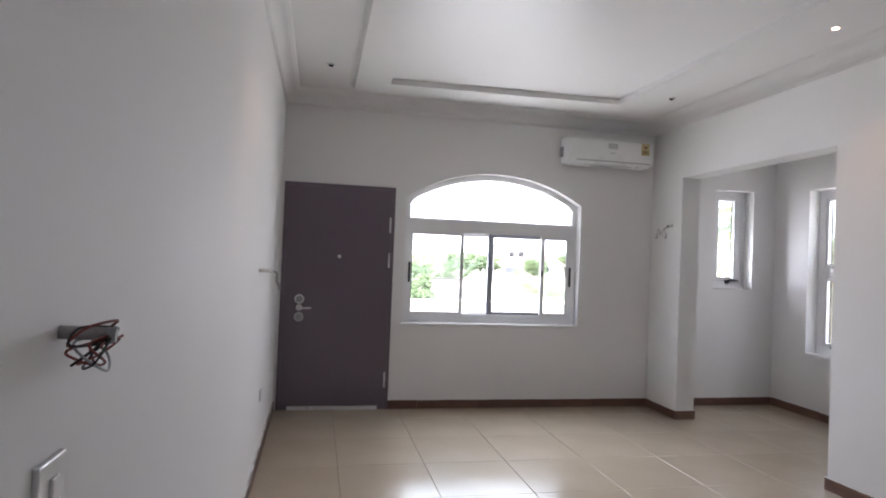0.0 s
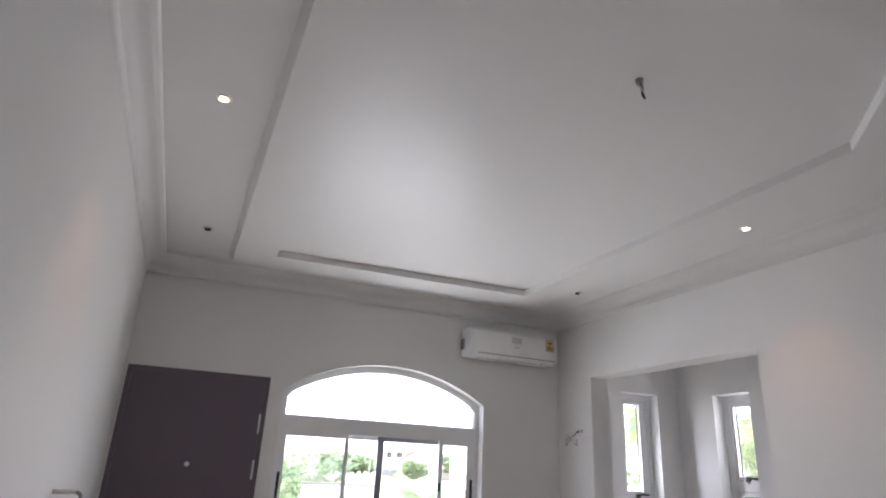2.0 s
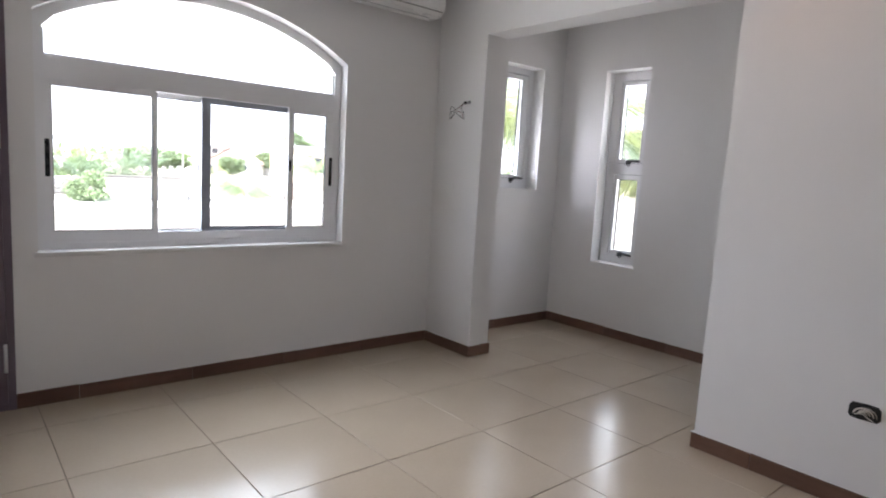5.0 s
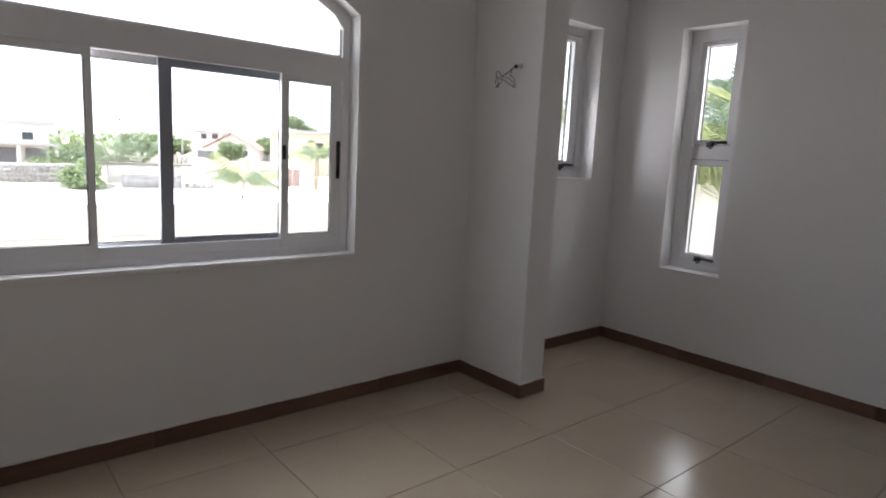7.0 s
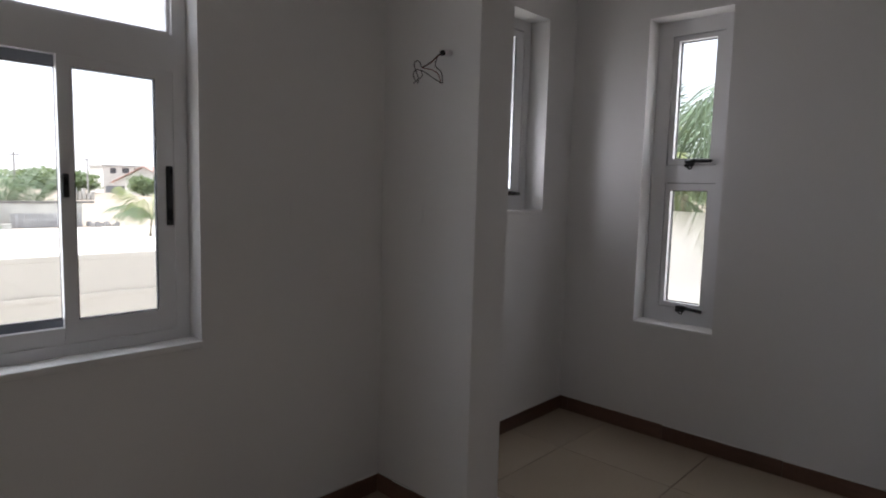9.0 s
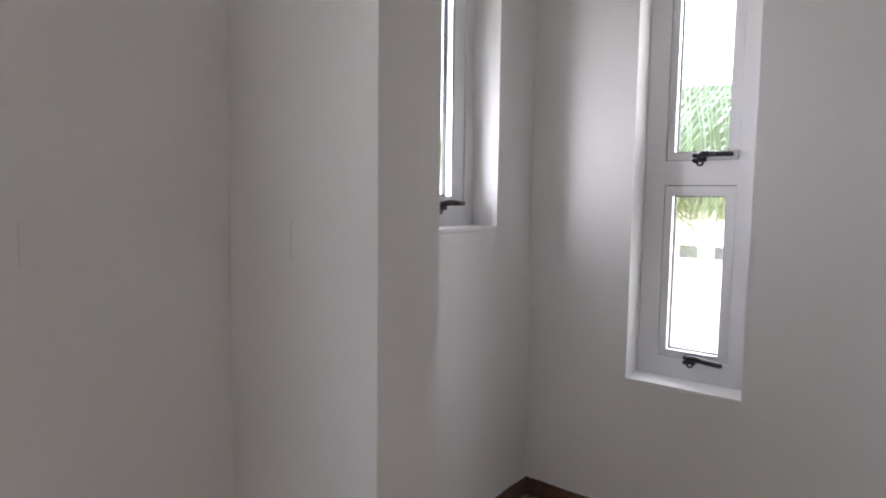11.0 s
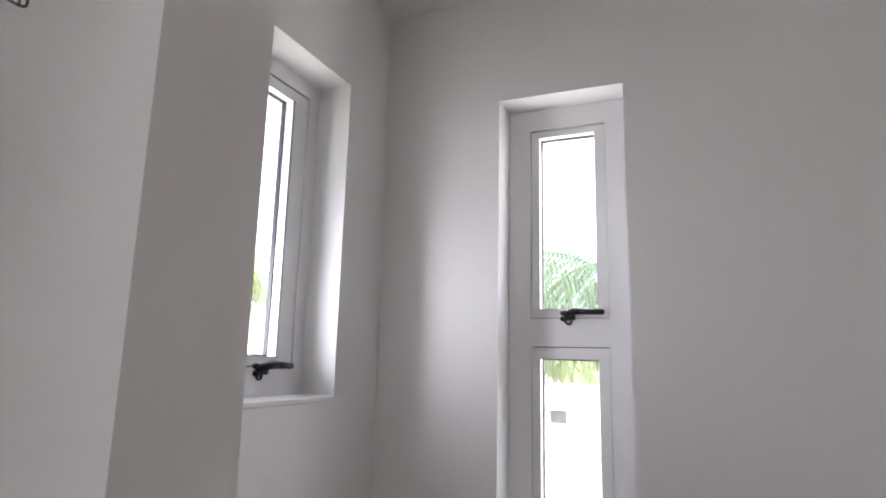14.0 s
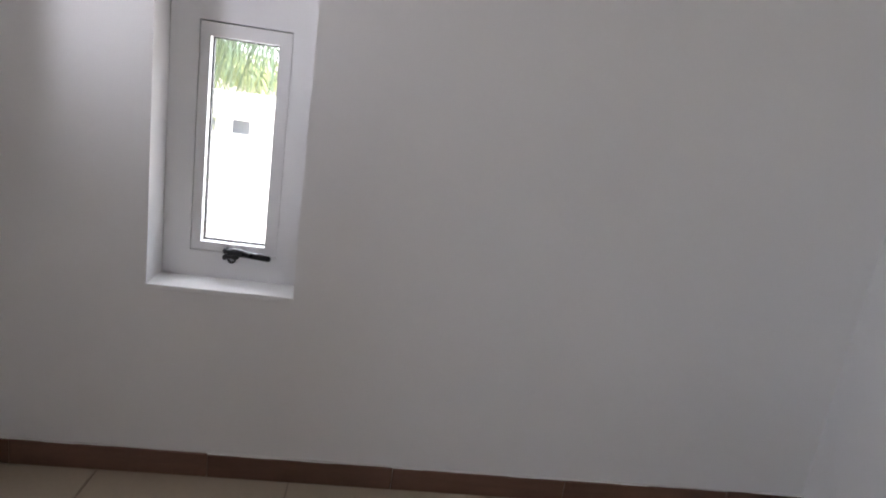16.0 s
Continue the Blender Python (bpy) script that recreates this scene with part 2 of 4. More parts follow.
def ring(center, axis, r_out, r_in, depth, sides=24):
    """A flat ring with a round lip, facing along axis."""
    bm = bmesh.new()
    prof = [(r_in, 0), (r_in, depth * 0.7), (r_in + (r_out - r_in) * 0.35, depth), (r_out * 0.95, depth * 0.8), (r_out, 0)]
    loops = []
    for i in range(sides):
        a = 2 * math.pi * i / sides
        loops.append([bm.verts.new((r * math.cos(a), r * math.sin(a), h)) for r, h in prof])
    for i in range(sides):
        u, w = loops[i], loops[(i + 1) % sides]
        for j in range(len(prof) - 1):
            bm.faces.new((u[j], w[j], w[j + 1], u[j + 1]))
    m = Matrix.Translation(center) @ Vector(axis).to_track_quat("Z", "Y").to_matrix().to_4x4()
    bmesh.ops.transform(bm, matrix=m, verts=bm.verts)
    return bm


def tube(points, r, sides=7, steps=6):
    """A round wire through the points, smoothed."""
    pts = [Vector(p) for p in points]
    path = []
    for i in range(len(pts) - 1):
        p0, p1, p2, p3 = pts[max(i - 1, 0)], pts[i], pts[i + 1], pts[min(i + 2, len(pts) - 1)]
        for s in range(steps):
            t = s / steps
            path.append(0.5 * ((2 * p1) + (p2 - p0) * t + (2 * p0 - 5 * p1 + 4 * p2 - p3) * t * t + (3 * p1 - p0 - 3 * p2 + p3) * t ** 3))
    path.append(pts[-1])
    bm = bmesh.new()
    rows = []
    up = Vector((0.3, 0.5, 0.81)).normalized()
    for i, c in enumerate(path):
        d = (path[min(i + 1, len(path) - 1)] - path[max(i - 1, 0)]).normalized()
        a = d.cross(up).normalized()
        b = d.cross(a).normalized()
        rows.append([bm.verts.new(c + r * (math.cos(2 * math.pi * j / sides) * a + math.sin(2 * math.pi * j / sides) * b)) for j in range(sides)])
    for u, w in zip(rows, rows[1:]):
        for j in range(sides):
            bm.faces.new((u[j], u[(j + 1) % sides], w[(j + 1) % sides], w[j]))
    bm.faces.new(rows[0][::-1])
    bm.faces.new(rows[-1])
    return bm


def prism(outline, axis, a, b):
    """A solid whose outline lies across axis (0 x, 1 y, 2 z), from a to b along it."""
    def place(u, v, w):
        return ((w, u, v), (u, w, v), (u, v, w))[axis]
    bm = bmesh.new()
    lo = [bm.verts.new(place(u, v, a)) for u, v in outline]
    hi = [bm.verts.new(place(u, v, b)) for u, v in outline]
    n = len(outline)
    bm.faces.new(lo)
    bm.faces.new(hi[::-1])
    for i in range(n):
        bm.faces.new((lo[i], hi[i], hi[(i + 1) % n], lo[(i + 1) % n]))
    bmesh.ops.recalc_face_normals(bm, faces=bm.faces)
    return bm


# ---- plan ----
XL, XR, XB, XE = -0.485, 3.247, 3.440, 4.733      # west wall, partition's two faces, alcove's east wall
YS, YN, YA = -1.70, 5.378, 2.625                  # south wall, north wall, alcove's south wall
YO0, YO1, ZO = 3.115, 4.858, 2.305                # opening in the partition
ZC, ZB, ZA = 2.935, 2.885, 2.697                  # ceiling, its dropped border, alcove's ceiling
ZT = 3.10
T = 0.23
AX0, AX1, AZ0, AZS, AZA = 0.672, 2.452, 0.812, 2.022, 2.285   # arched window's opening
W2X0, W2X1, W2Z0, W2Z1 = 3.99, 4.456, 1.234, 2.292            # small window
W3Y0, W3Y1, W3Z0, W3Z1 = 4.493, 4.923, 0.632, 2.280           # tall window

half = (AX1 - AX0) / 2
mid = (AX0 + AX1) / 2
rise = AZA - AZS
RAD = (half * half + rise * rise) / (2 * rise)


def arch_z(x, shrink=0.0):
    """Height of the arch over x, set in by shrink."""
    r = RAD - shrink
    return AZA - RAD + math.sqrt(max(r * r - (x - mid) ** 2, 0))


# ---- large structure ----
floor = tagged(part("floor", box((XL - 0.3, YS - 0.3, -0.15), (XE + 0.3, YN + 0.3, -0.004)), GROUT), "polished beige porcelain tile floor with thin dark joints", "floor", kind="structure")

DX0, DX1, DZ1 = -0.461, 0.561, 2.09
bm = boxes(((XL - T, YN, -0.1), (DX0, YN + T, ZT)), ((DX0, YN, DZ1), (DX1, YN + T, ZT)), ((DX1, YN, -0.1), (AX0, YN + T, ZT)),
           ((AX0, YN, -0.1), (AX1, YN + T, AZ0)), ((AX1, YN, -0.1), (W2X0, YN + T, ZT)), ((W2X0, YN, -0.1), (W2X1, YN + T, W2Z0)),
           ((W2X0, YN, W2Z1), (W2X1, YN + T, ZT)), ((W2X1, YN, -0.1), (XE + T, YN + T, ZT)))
N = 40
xs = [AX0 + (AX1 - AX0) * i / N for i in range(N + 1)]
for x0, x1 in zip(xs, xs[1:]):
    z0, z1 = arch_z(x0), arch_z(x1)
    v = [bm.verts.new(c) for c in ((x0, YN, z0), (x1, YN, z1), (x1, YN, ZT), (x0, YN, ZT), (x0, YN + T, z0), (x1, YN + T, z1), (x1, YN + T, ZT), (x0, YN + T, ZT))]
    for q in ((0, 1, 2, 3), (7, 6, 5, 4), (4, 5, 1, 0)):
        bm.faces.new([v[i] for i in q])
tagged(part("wall_north", bm, PAINT), "smooth white painted wall with an arched window opening", "wall", kind="structure")
tagged(part("wall_west", box((XL - T, YS - T, -0.1), (XL, YN, ZT)), PAINT), "smooth white painted wall beside the dark door", "wall", kind="structure")
tagged(part("wall_south", box((XL, YS - T, -0.1), (XB, YS, ZT)), PAINT), "plain white painted wall", "wall", kind="structure")
tagged(part("wall_partition", boxes(((XR, YS, -0.1), (XB, YO0, ZT)), ((XR, YO0, ZO), (XB, YO1, ZT)), ((XR, YO1, -0.1), (XB, YN, ZT))), PAINT), "white painted partition with a wide opening to the alcove", "wall", kind="structure")
tagged(part("wall_alcove_east", boxes(((XE, YA - T, -0.1), (XE + T, W3Y0, ZT)), ((XE, W3Y0, -0.1), (XE + T, W3Y1, W3Z0)), ((XE, W3Y0, W3Z1), (XE + T, W3Y1, ZT)), ((XE, W3Y1, -0.1), (XE + T, YN, ZT))), PAINT), "white painted alcove wall with a tall narrow window", "wall", kind="structure")
tagged(part("wall_alcove_south", box((XB, YA - T, -0.1), (XE, YA, ZT)), PAINT), "plain white painted alcove wall", "wall", kind="structure")
tagged(part("ceiling_alcove", box((XB, YA, ZA), (XE, YN, ZT - 0.02)), CEIL), "flat white painted alcove ceiling", "ceiling", kind="structure")
tagged(part("ceiling", box((XL, YS, ZC), (XR, YN, ZT - 0.02)), CEIL), "satin white painted ceiling with window light on it", "ceiling", kind="structure")
tagged(part("roof", box((XL - T - 0.3, YS - T - 0.3, ZT), (XE + T + 0.3, YN + T + 0.3, ZT + 0.2)), SCREED), "flat concrete roof slab", "roof", kind="structure")

# dropped border of the ceiling, with a cut near corner
outer = [(0.108, 4.985), (2.745, 4.985), (2.745, -0.9), (0.108, -0.9)]
outer_top = [(0.078, 5.015), (2.775, 5.015), (2.775, -0.93), (0.078, -0.93)]
inner = [(0.40, 4.73), (2.455, 4.665), (2.455, 1.85), (2.03, 1.38), (0.815, 1.38), (0.39, 1.85)]
bm = bmesh.new()


def loop_at(pts, z):
    return [bm.verts.new((x, y, z)) for x, y in pts]


o_lo, o_hi, i_lo, i_hi = loop_at(outer, ZB), loop_at(outer_top, ZC + 0.002), loop_at(inner, ZB), loop_at(inner, ZC + 0.01)
for lo, hi in ((o_lo, o_hi), (i_lo, i_hi)):
    for i in range(len(lo)):
        j = (i + 1) % len(lo)
        bm.faces.new((lo[i], lo[j], hi[j], hi[i]))
for q in ((o_lo[0], o_lo[1], i_lo[1], i_lo[0]), (o_lo[1], o_lo[2], i_lo[2], i_lo[1]), (o_lo[2], i_lo[3], i_lo[2]), (o_lo[2], o_lo[3], i_lo[4], i_lo[3]), (o_lo[3], i_lo[5], i_lo[4]), (o_lo[3], o_lo[0], i_lo[0], i_lo[5])):
    bm.faces.new(q)
bmesh.ops.recalc_face_normals(bm, faces=bm.faces)
tagged(part("ceiling_border", bm, CEIL), "dropped white plasterboard border framing a recessed ceiling panel", "ceiling trim", kind="structure")

# cornice: stepped cove round the main room
PROFILE = [(0.0, ZC - 0.135), (0.006, ZC - 0.134), (0.012, ZC - 0.122), (0.020, ZC - 0.118)]
PROFILE += [(0.020 + 0.072 * (1 - math.cos(a)), ZC - 0.118 + 0.088 * math.sin(a)) for a in [math.pi / 2 * k / 8 for k in range(1, 9)]]
PROFILE += [(0.098, ZC - 0.024), (0.112, ZC - 0.018), (0.122, ZC - 0.006), (0.124, ZC)]
bm = bmesh.new()
rows = []
for d, z in PROFILE:
    rows.append([bm.verts.new(c) for c in ((XL + d, YS + d, z), (XR - d, YS + d, z), (XR - d, YN - d, z), (XL + d, YN - d, z))])
for u, w in zip(rows, rows[1:]):
    for j in range(4):
        bm.faces.new((u[j], u[(j + 1) % 4], w[(j + 1) % 4], w[j]))
bmesh.ops.recalc_face_normals(bm, faces=bm.faces)
tagged(part("cornice", bm, PLASTER, smooth=True), "white stepped plaster cornice round the ceiling", "cornice", kind="structure")

# ---- entrance door ----


def security_door():
    d = thing("door_1", "closed dark brown steel security door with steel hinges", "door", kind="structure", at=(0, 0, 0))
    y0, y1 = YN - 0.012, YN + 0.16
    part("door_frame", boxes(((DX0, y0, 0.0), (DX0 + 0.03, y1, DZ1)), ((DX1 - 0.034, y0, 0.0), (DX1, y1, DZ1)), ((DX0 + 0.03, y0, DZ1 - 0.03), (DX1 - 0.034, y1, DZ1))), DOORSKIN, d)
    leaf = part("door_leaf", box((DX0 + 0.031, YN - 0.011, 0.036), (DX1 - 0.035, YN + 0.06, DZ1 - 0.031), 0.0015, 1), DOORSKIN, d)
    part("threshold", box((DX0 + 0.10, YN - 0.02, 0.0), (DX1 - 0.10, YN + 0.14, 0.032), 0.004), STEEL, d, "brushed steel threshold strip")
    part("bottom_stop", boxes(((DX0 + 0.03, YN - 0.008, 0.0), (DX0 + 0.099, YN + 0.06, 0.035)), ((DX1 - 0.099, YN - 0.008, 0.0), (DX1 - 0.034, YN + 0.06, 0.035))), DOORSKIN, d)
    part("rebate", box((DX0 + 0.01, YN + 0.07, 0.0), (DX1 - 0.01, YN + 0.15, DZ1 - 0.01)), DARK, d)
    for z0, z1 in ((1.66, 1.805), (1.332, 1.468), (0.205, 0.35)):
        part("hinge", cyl((0.521, YN - 0.016, z0), (0.521, YN - 0.016, z1), 0.0085), STEEL, d, "satin steel hinge", smooth=True)
    yl = YN - 0.011
    for z in (1.016, 0.852):
        part("lock_rosette", ring((-0.288, yl, z), (0, -1, 0), 0.043, 0.031, 0.012), CHROME, leaf, "round steel lock rosette", smooth=True)
        part("lock_cylinder", cyl((-0.288, yl, z), (-0.288, yl - 0.006, z), 0.032), ACGREY, leaf, "recessed grey lock cylinder")
    part("handle_rosette", ring((-0.288, yl, 0.938), (0, -1, 0), 0.030, 0.010, 0.012), STEEL, leaf, smooth=True)
    part("lever_handle", tube([(-0.288, yl, 0.938), (-0.288, yl - 0.045, 0.938), (-0.27, yl - 0.055, 0.938), (-0.18, yl - 0.052, 0.939)], 0.0085, 10), STEEL, leaf, "brushed steel lever handle", smooth=True)
    part("peephole", cyl((0.057, yl, 1.42), (0.057, yl - 0.008, 1.42), 0.017, 0.014), CHROME, leaf, "small bright peephole", smooth=True)


security_door()

# ---- windows ----


def pane(name, bm, parent):
    ob = part(name, bm, GLASS, parent, "clear glass pane")
    ob.visible_shadow = False
    return ob


def rect_ring(u0, u1, z0, z1, wl, wr, wb, wt, put):
    """Four butted bars round a rectangle, in the plane that put() gives."""
    return [put(u0, u0 + wl, z0, z1), put(u1 - wr, u1, z0, z1), put(u0 + wl, u1 - wr, z0, z0 + wb), put(u0 + wl, u1 - wr, z1 - wt, z1)]


def ring_mesh(u0, u1, z0, z1, widths, d0, d1, axis, bevel=0.003):
    """A mitre-free frame of four bars; d0 to d1 is its depth along axis."""
    bm = bmesh.new()
    for a0, a1, b0, b1 in rect_ring(u0, u1, z0, z1, *widths, lambda *q: q):
        if axis == 1:
            add_box(bm, (a0, d0, b0), (a1, d1, b1))
        else:
            add_box(bm, (d0, a0, b0), (d1, a1, b1))
    return bm


def flat_pane(u0, u1, z0, z1, d, axis):
    if axis == 1:
        return box((u0, d, z0), (u1, d + 0.005, z1))
    return box((d, u0, z0), (d + 0.005, u1, z1))


def arched_window():
    w = thing("window_1", "white aluminium sliding window under an arched fanlight", "window", kind="structure")
    y0, y1 = YN + 0.082, YN + 0.162
    fx0, fx1 = AX0 + 0.002, AX1 - 0.002
    zt0, zt1 = 1.702, 1.818
    f = 0.045
    bm = boxes(((fx0, y0, AZ0), (fx0 + f, y1, AZS - 0.06)), ((fx1 - f, y0, AZ0), (fx1, y1, AZS - 0.06)), ((fx0 + f, y0, AZ0), (fx1 - f, y1, AZ0 + 0.036)), ((fx0 + f, y0, zt0), (fx1 - f, y1, zt1)))
    n = 36
    us = [fx0 + (fx1 - fx0) * i / n for i in range(n + 1)]
    for a, b in zip(us, us[1:]):
        def low(x):
            if x < fx0 + f * 1.12 or x > fx1 - f * 1.12:
                return AZS - 0.06
            return max(arch_z(x, 0.055), AZS - 0.06)
        v = [bm.verts.new(c) for c in ((a, y0, low(a)), (b, y0, low(b)), (b, y0, arch_z(b)), (a, y0, arch_z(a)), (a, y1, low(a)), (b, y1, low(b)), (b, y1, arch_z(b)), (a, y1, arch_z(a)))]
        for q in ((0, 1, 2, 3), (7, 6, 5, 4), (4, 5, 1, 0)):
            bm.faces.new([v[i] for i in q])
    part("window_frame", bm, FRAME, w)
    # beads that hold the fanlight's glass
    part("glazing_bead", boxes(((fx0 + f, y0 + 0.018, zt1), (fx1 - f, y1 - 0.01, zt1 + 0.012)), ((fx0 + f, y0 + 0.018, zt1 + 0.012), (fx0 + f + 0.010, y1 - 0.01, 1.955)), ((fx1 - f - 0.010, y0 + 0.018, zt1 + 0.012), (fx1 - f, y1 - 0.01, 1.955))), FRAME, w)
    outline = [(fx0 + f, zt1), (fx1 - f, zt1)] + [(fx1 - f + (fx0 - fx1 + 2 * f) * i / 30, arch_z(fx1 - f + (fx0 - fx1 + 2 * f) * i / 30, 0.05)) for i in range(31)]
    pane("fanlight_pane", prism(outline, 1, y0 + 0.036, y0 + 0.041), w)
    s0, s1 = AZ0 + 0.036, zt0
    z0, z1 = s0 - 0.006, s1 + 0.006

    def sash(u0, u1, wl, wr, wb, wt, depth, mat, label, handle=None):
        a = y0 + depth
        s = part("sash", ring_mesh(u0, u1, z0, z1, (wl, wr, wb, wt), a, a + 0.022, 1), mat, w, label)
        part("gasket", ring_mesh(u0 + wl, u1 - wr, z0 + wb, z1 - wt, (0.004, 0.004, 0.004, 0.004), a + 0.004, a + 0.016, 1), GASKET, s)
        pane("pane", flat_pane(u0 + wl + 0.003, u1 - wr - 0.003, z0 + wb + 0.003, z1 - wt - 0.003, a + 0.008, 1), s)
        if handle:
            part("handle", box((handle - 0.011, a - 0.006, 1.20), (handle + 0.011, a, 1.395), 0.004), HANDLE, s, "recessed black pull handle")
        return s

    sash(fx0 + f - 0.006, 1.268, 0.042, 0.027, 0.070, 0.036, 0.004, FRAME, "sliding sash of white aluminium", handle=fx0 + f + 0.012)
    sash(1.256, 1.560, 0.012, 0.020, 0.065, 0.034, 0.056, FRAME, "sliding sash of white aluminium")
    sash(1.524, 2.092, 0.052, 0.012, 0.078, 0.036, 0.030, GREYFRAME, "grey aluminium sliding sash standing behind")
    right = sash(2.074, fx1 - f + 0.006, 0.038, 0.060, 0.076, 0.036, 0.004, FRAME, "sliding sash of white aluminium", handle=2.389)
    part("track_rail", box((1.268, y0 + 0.006, AZ0 + 0.03), (2.075, y0 + 0.028, 0.899), 0.002, 1), FRAME, w)
    part("latch", box((2.079, y0 - 0.004, 1.29), (2.096, y0 + 0.006, 1.36), 0.003), HANDLE, right, "small black latch")
    part("window_sill", box((AX0 - 0.018, YN - 0.010, AZ0 - 0.022), (AX1 + 0.004, y0, AZ0 + 0.002), 0.004), PAINT, w)
    return w


arched_window()


def cam_handle(parent, at, axis, tilt=0.004):
    """Black cam handle: round boss, lug and a flat lever. axis 1: on a wall facing -y; 0: facing -x."""
    def put(u, v, w):
        return (at[0] + u, at[1] - v, at[2] + w) if axis == 1 else (at[0] - v, at[1] - u, at[2] + w)
    boss = part("handle", box(put(-0.016, 0.0, -0.022), put(0.020, 0.026, 0.010), 0.006, 3), HANDLE, parent, "black cam handle")
    for w in (0.002, -0.018):
        part("lug", cyl(put(-0.022, 0.002, w), put(-0.022, 0.022, w), 0.0095, 0.008, 14), HANDLE, boss, smooth=True)
    part("keeper", ring(put(-0.004, 0.0, -0.026), (0, -1, 0) if axis == 1 else (-1, 0, 0), 0.014, 0.007, 0.014), HANDLE, boss, smooth=True)
    part("neck", tube([put(-0.008, 0.022, 0.0), put(0.012, 0.033, 0.006), put(0.035, 0.036, 0.006 + tilt * 0.3)], 0.0125, 10), HANDLE, boss, smooth=True)
    lever = cyl(put(0.028, 0.036, 0.006 + tilt * 0.25), put(0.120, 0.031, tilt), 0.0112, 0.0092, 12)
    bmesh.ops.bevel(lever, geom=[e for e in lever.edges if len(e.link_faces) == 2 and e.calc_face_angle() > 1.0], offset=0.003, segments=2, affect="EDGES")
    part("lever", lever, HANDLE, boss, smooth=True)


def casement_window(name, label, axis, u0, u1, z0, z1, sashes, wall, handles, glass):
    """Fixed white frame filling the opening, with one or two top-hung sashes."""
    w = thing(name, label, "window", kind="structure")
    d0 = wall + 0.126
    d1 = d0 + 0.075
    bm = ring_mesh(u0 + 0.001, u1 - 0.001, z0, z1, (sashes[0][0] - u0, u1 - sashes[0][1], sashes[0][2] - z0, z1 - sashes[-1][3]), d0, d1, axis)
    if len(sashes) == 2:
        lo, hi = sashes[0][3], sashes[1][2]
        if axis == 0:
            add_box(bm, (d0, sashes[0][0], lo), (d1, sashes[0][1], hi))
        else:
            add_box(bm, (sashes[0][0], d0, lo), (sashes[0][1], d1, hi))
    part("window_frame", bm, FRAME, w)
    for (a0, a1, b0, b1), (g0, g1, h0, h1) in zip(sashes, glass):
        e = 0.003
        s = part("sash", ring_mesh(a0 + e, a1 - e, b0 + e, b1 - e, (g0 - a0 - e, a1 - g1 - e, h0 - b0 - e, b1 - h1 - e), d0 + 0.006, d0 + 0.055, axis), FRAME, w)
        part("shadow_gap", ring_mesh(a0, a1, b0, b1, (e, e, e, e), d0 + 0.03, d0 + 0.05, axis), GASKET, s)
        part("gasket", ring_mesh(g0, g1, h0, h1, (0.004, 0.004, 0.004, 0.004), d0 + 0.036, d0 + 0.052, axis), GASKET, s)
        pane("pane", flat_pane(g0 + 0.003, g1 - 0.003, h0 + 0.003, h1 - 0.003, d0 + 0.042, axis), s)
        if axis == 1:
            part("inner_gasket", box((g1 + 0.001, d0 + 0.003, h0), (g1 + 0.0045, d0 + 0.0075, h1)), GASKET, s)
        hu, hz = handles.pop(0)
        cam_handle(s, (hu, d0 + 0.006, hz) if axis == 1 else (d0 + 0.006, hu, hz), axis, -0.006 if hz < 1.0 else 0.004)
    if axis == 1:
        part("window_sill", box((u0 - 0.003, wall - 0.004, z0 - 0.015), (u1 + 0.003, d0, z0 + 0.002), 0.003), PAINT, w)
    else:
        part("window_sill", box((wall - 0.004, u0 - 0.003, z0 - 0.015), (d0, u1 + 0.003, z0 + 0.002), 0.003), PAINT, w)
    return w


casement_window("window_2", "small white casement window with a black cam handle", 1, W2X0, W2X1, W2Z0, W2Z1, [(4.045, 4.402, 1.322, 2.236)], YN, [(4.246, 1.322)], [(4.125, 4.318, 1.354, 2.196)])
casement_window("window_3", "tall white window of two stacked casements with black handles", 0, W3Y0, W3Y1, W3Z0, W3Z1,
                [(4.572, 4.842, 0.716, 1.410), (4.572, 4.842, 1.506, 2.200)], XE, [(4.706, 0.724), (4.706, 1.522)], [(4.612, 4.810, 0.745, 1.368), (4.612, 4.810, 1.540, 2.172)])

# ---- air conditioner ----


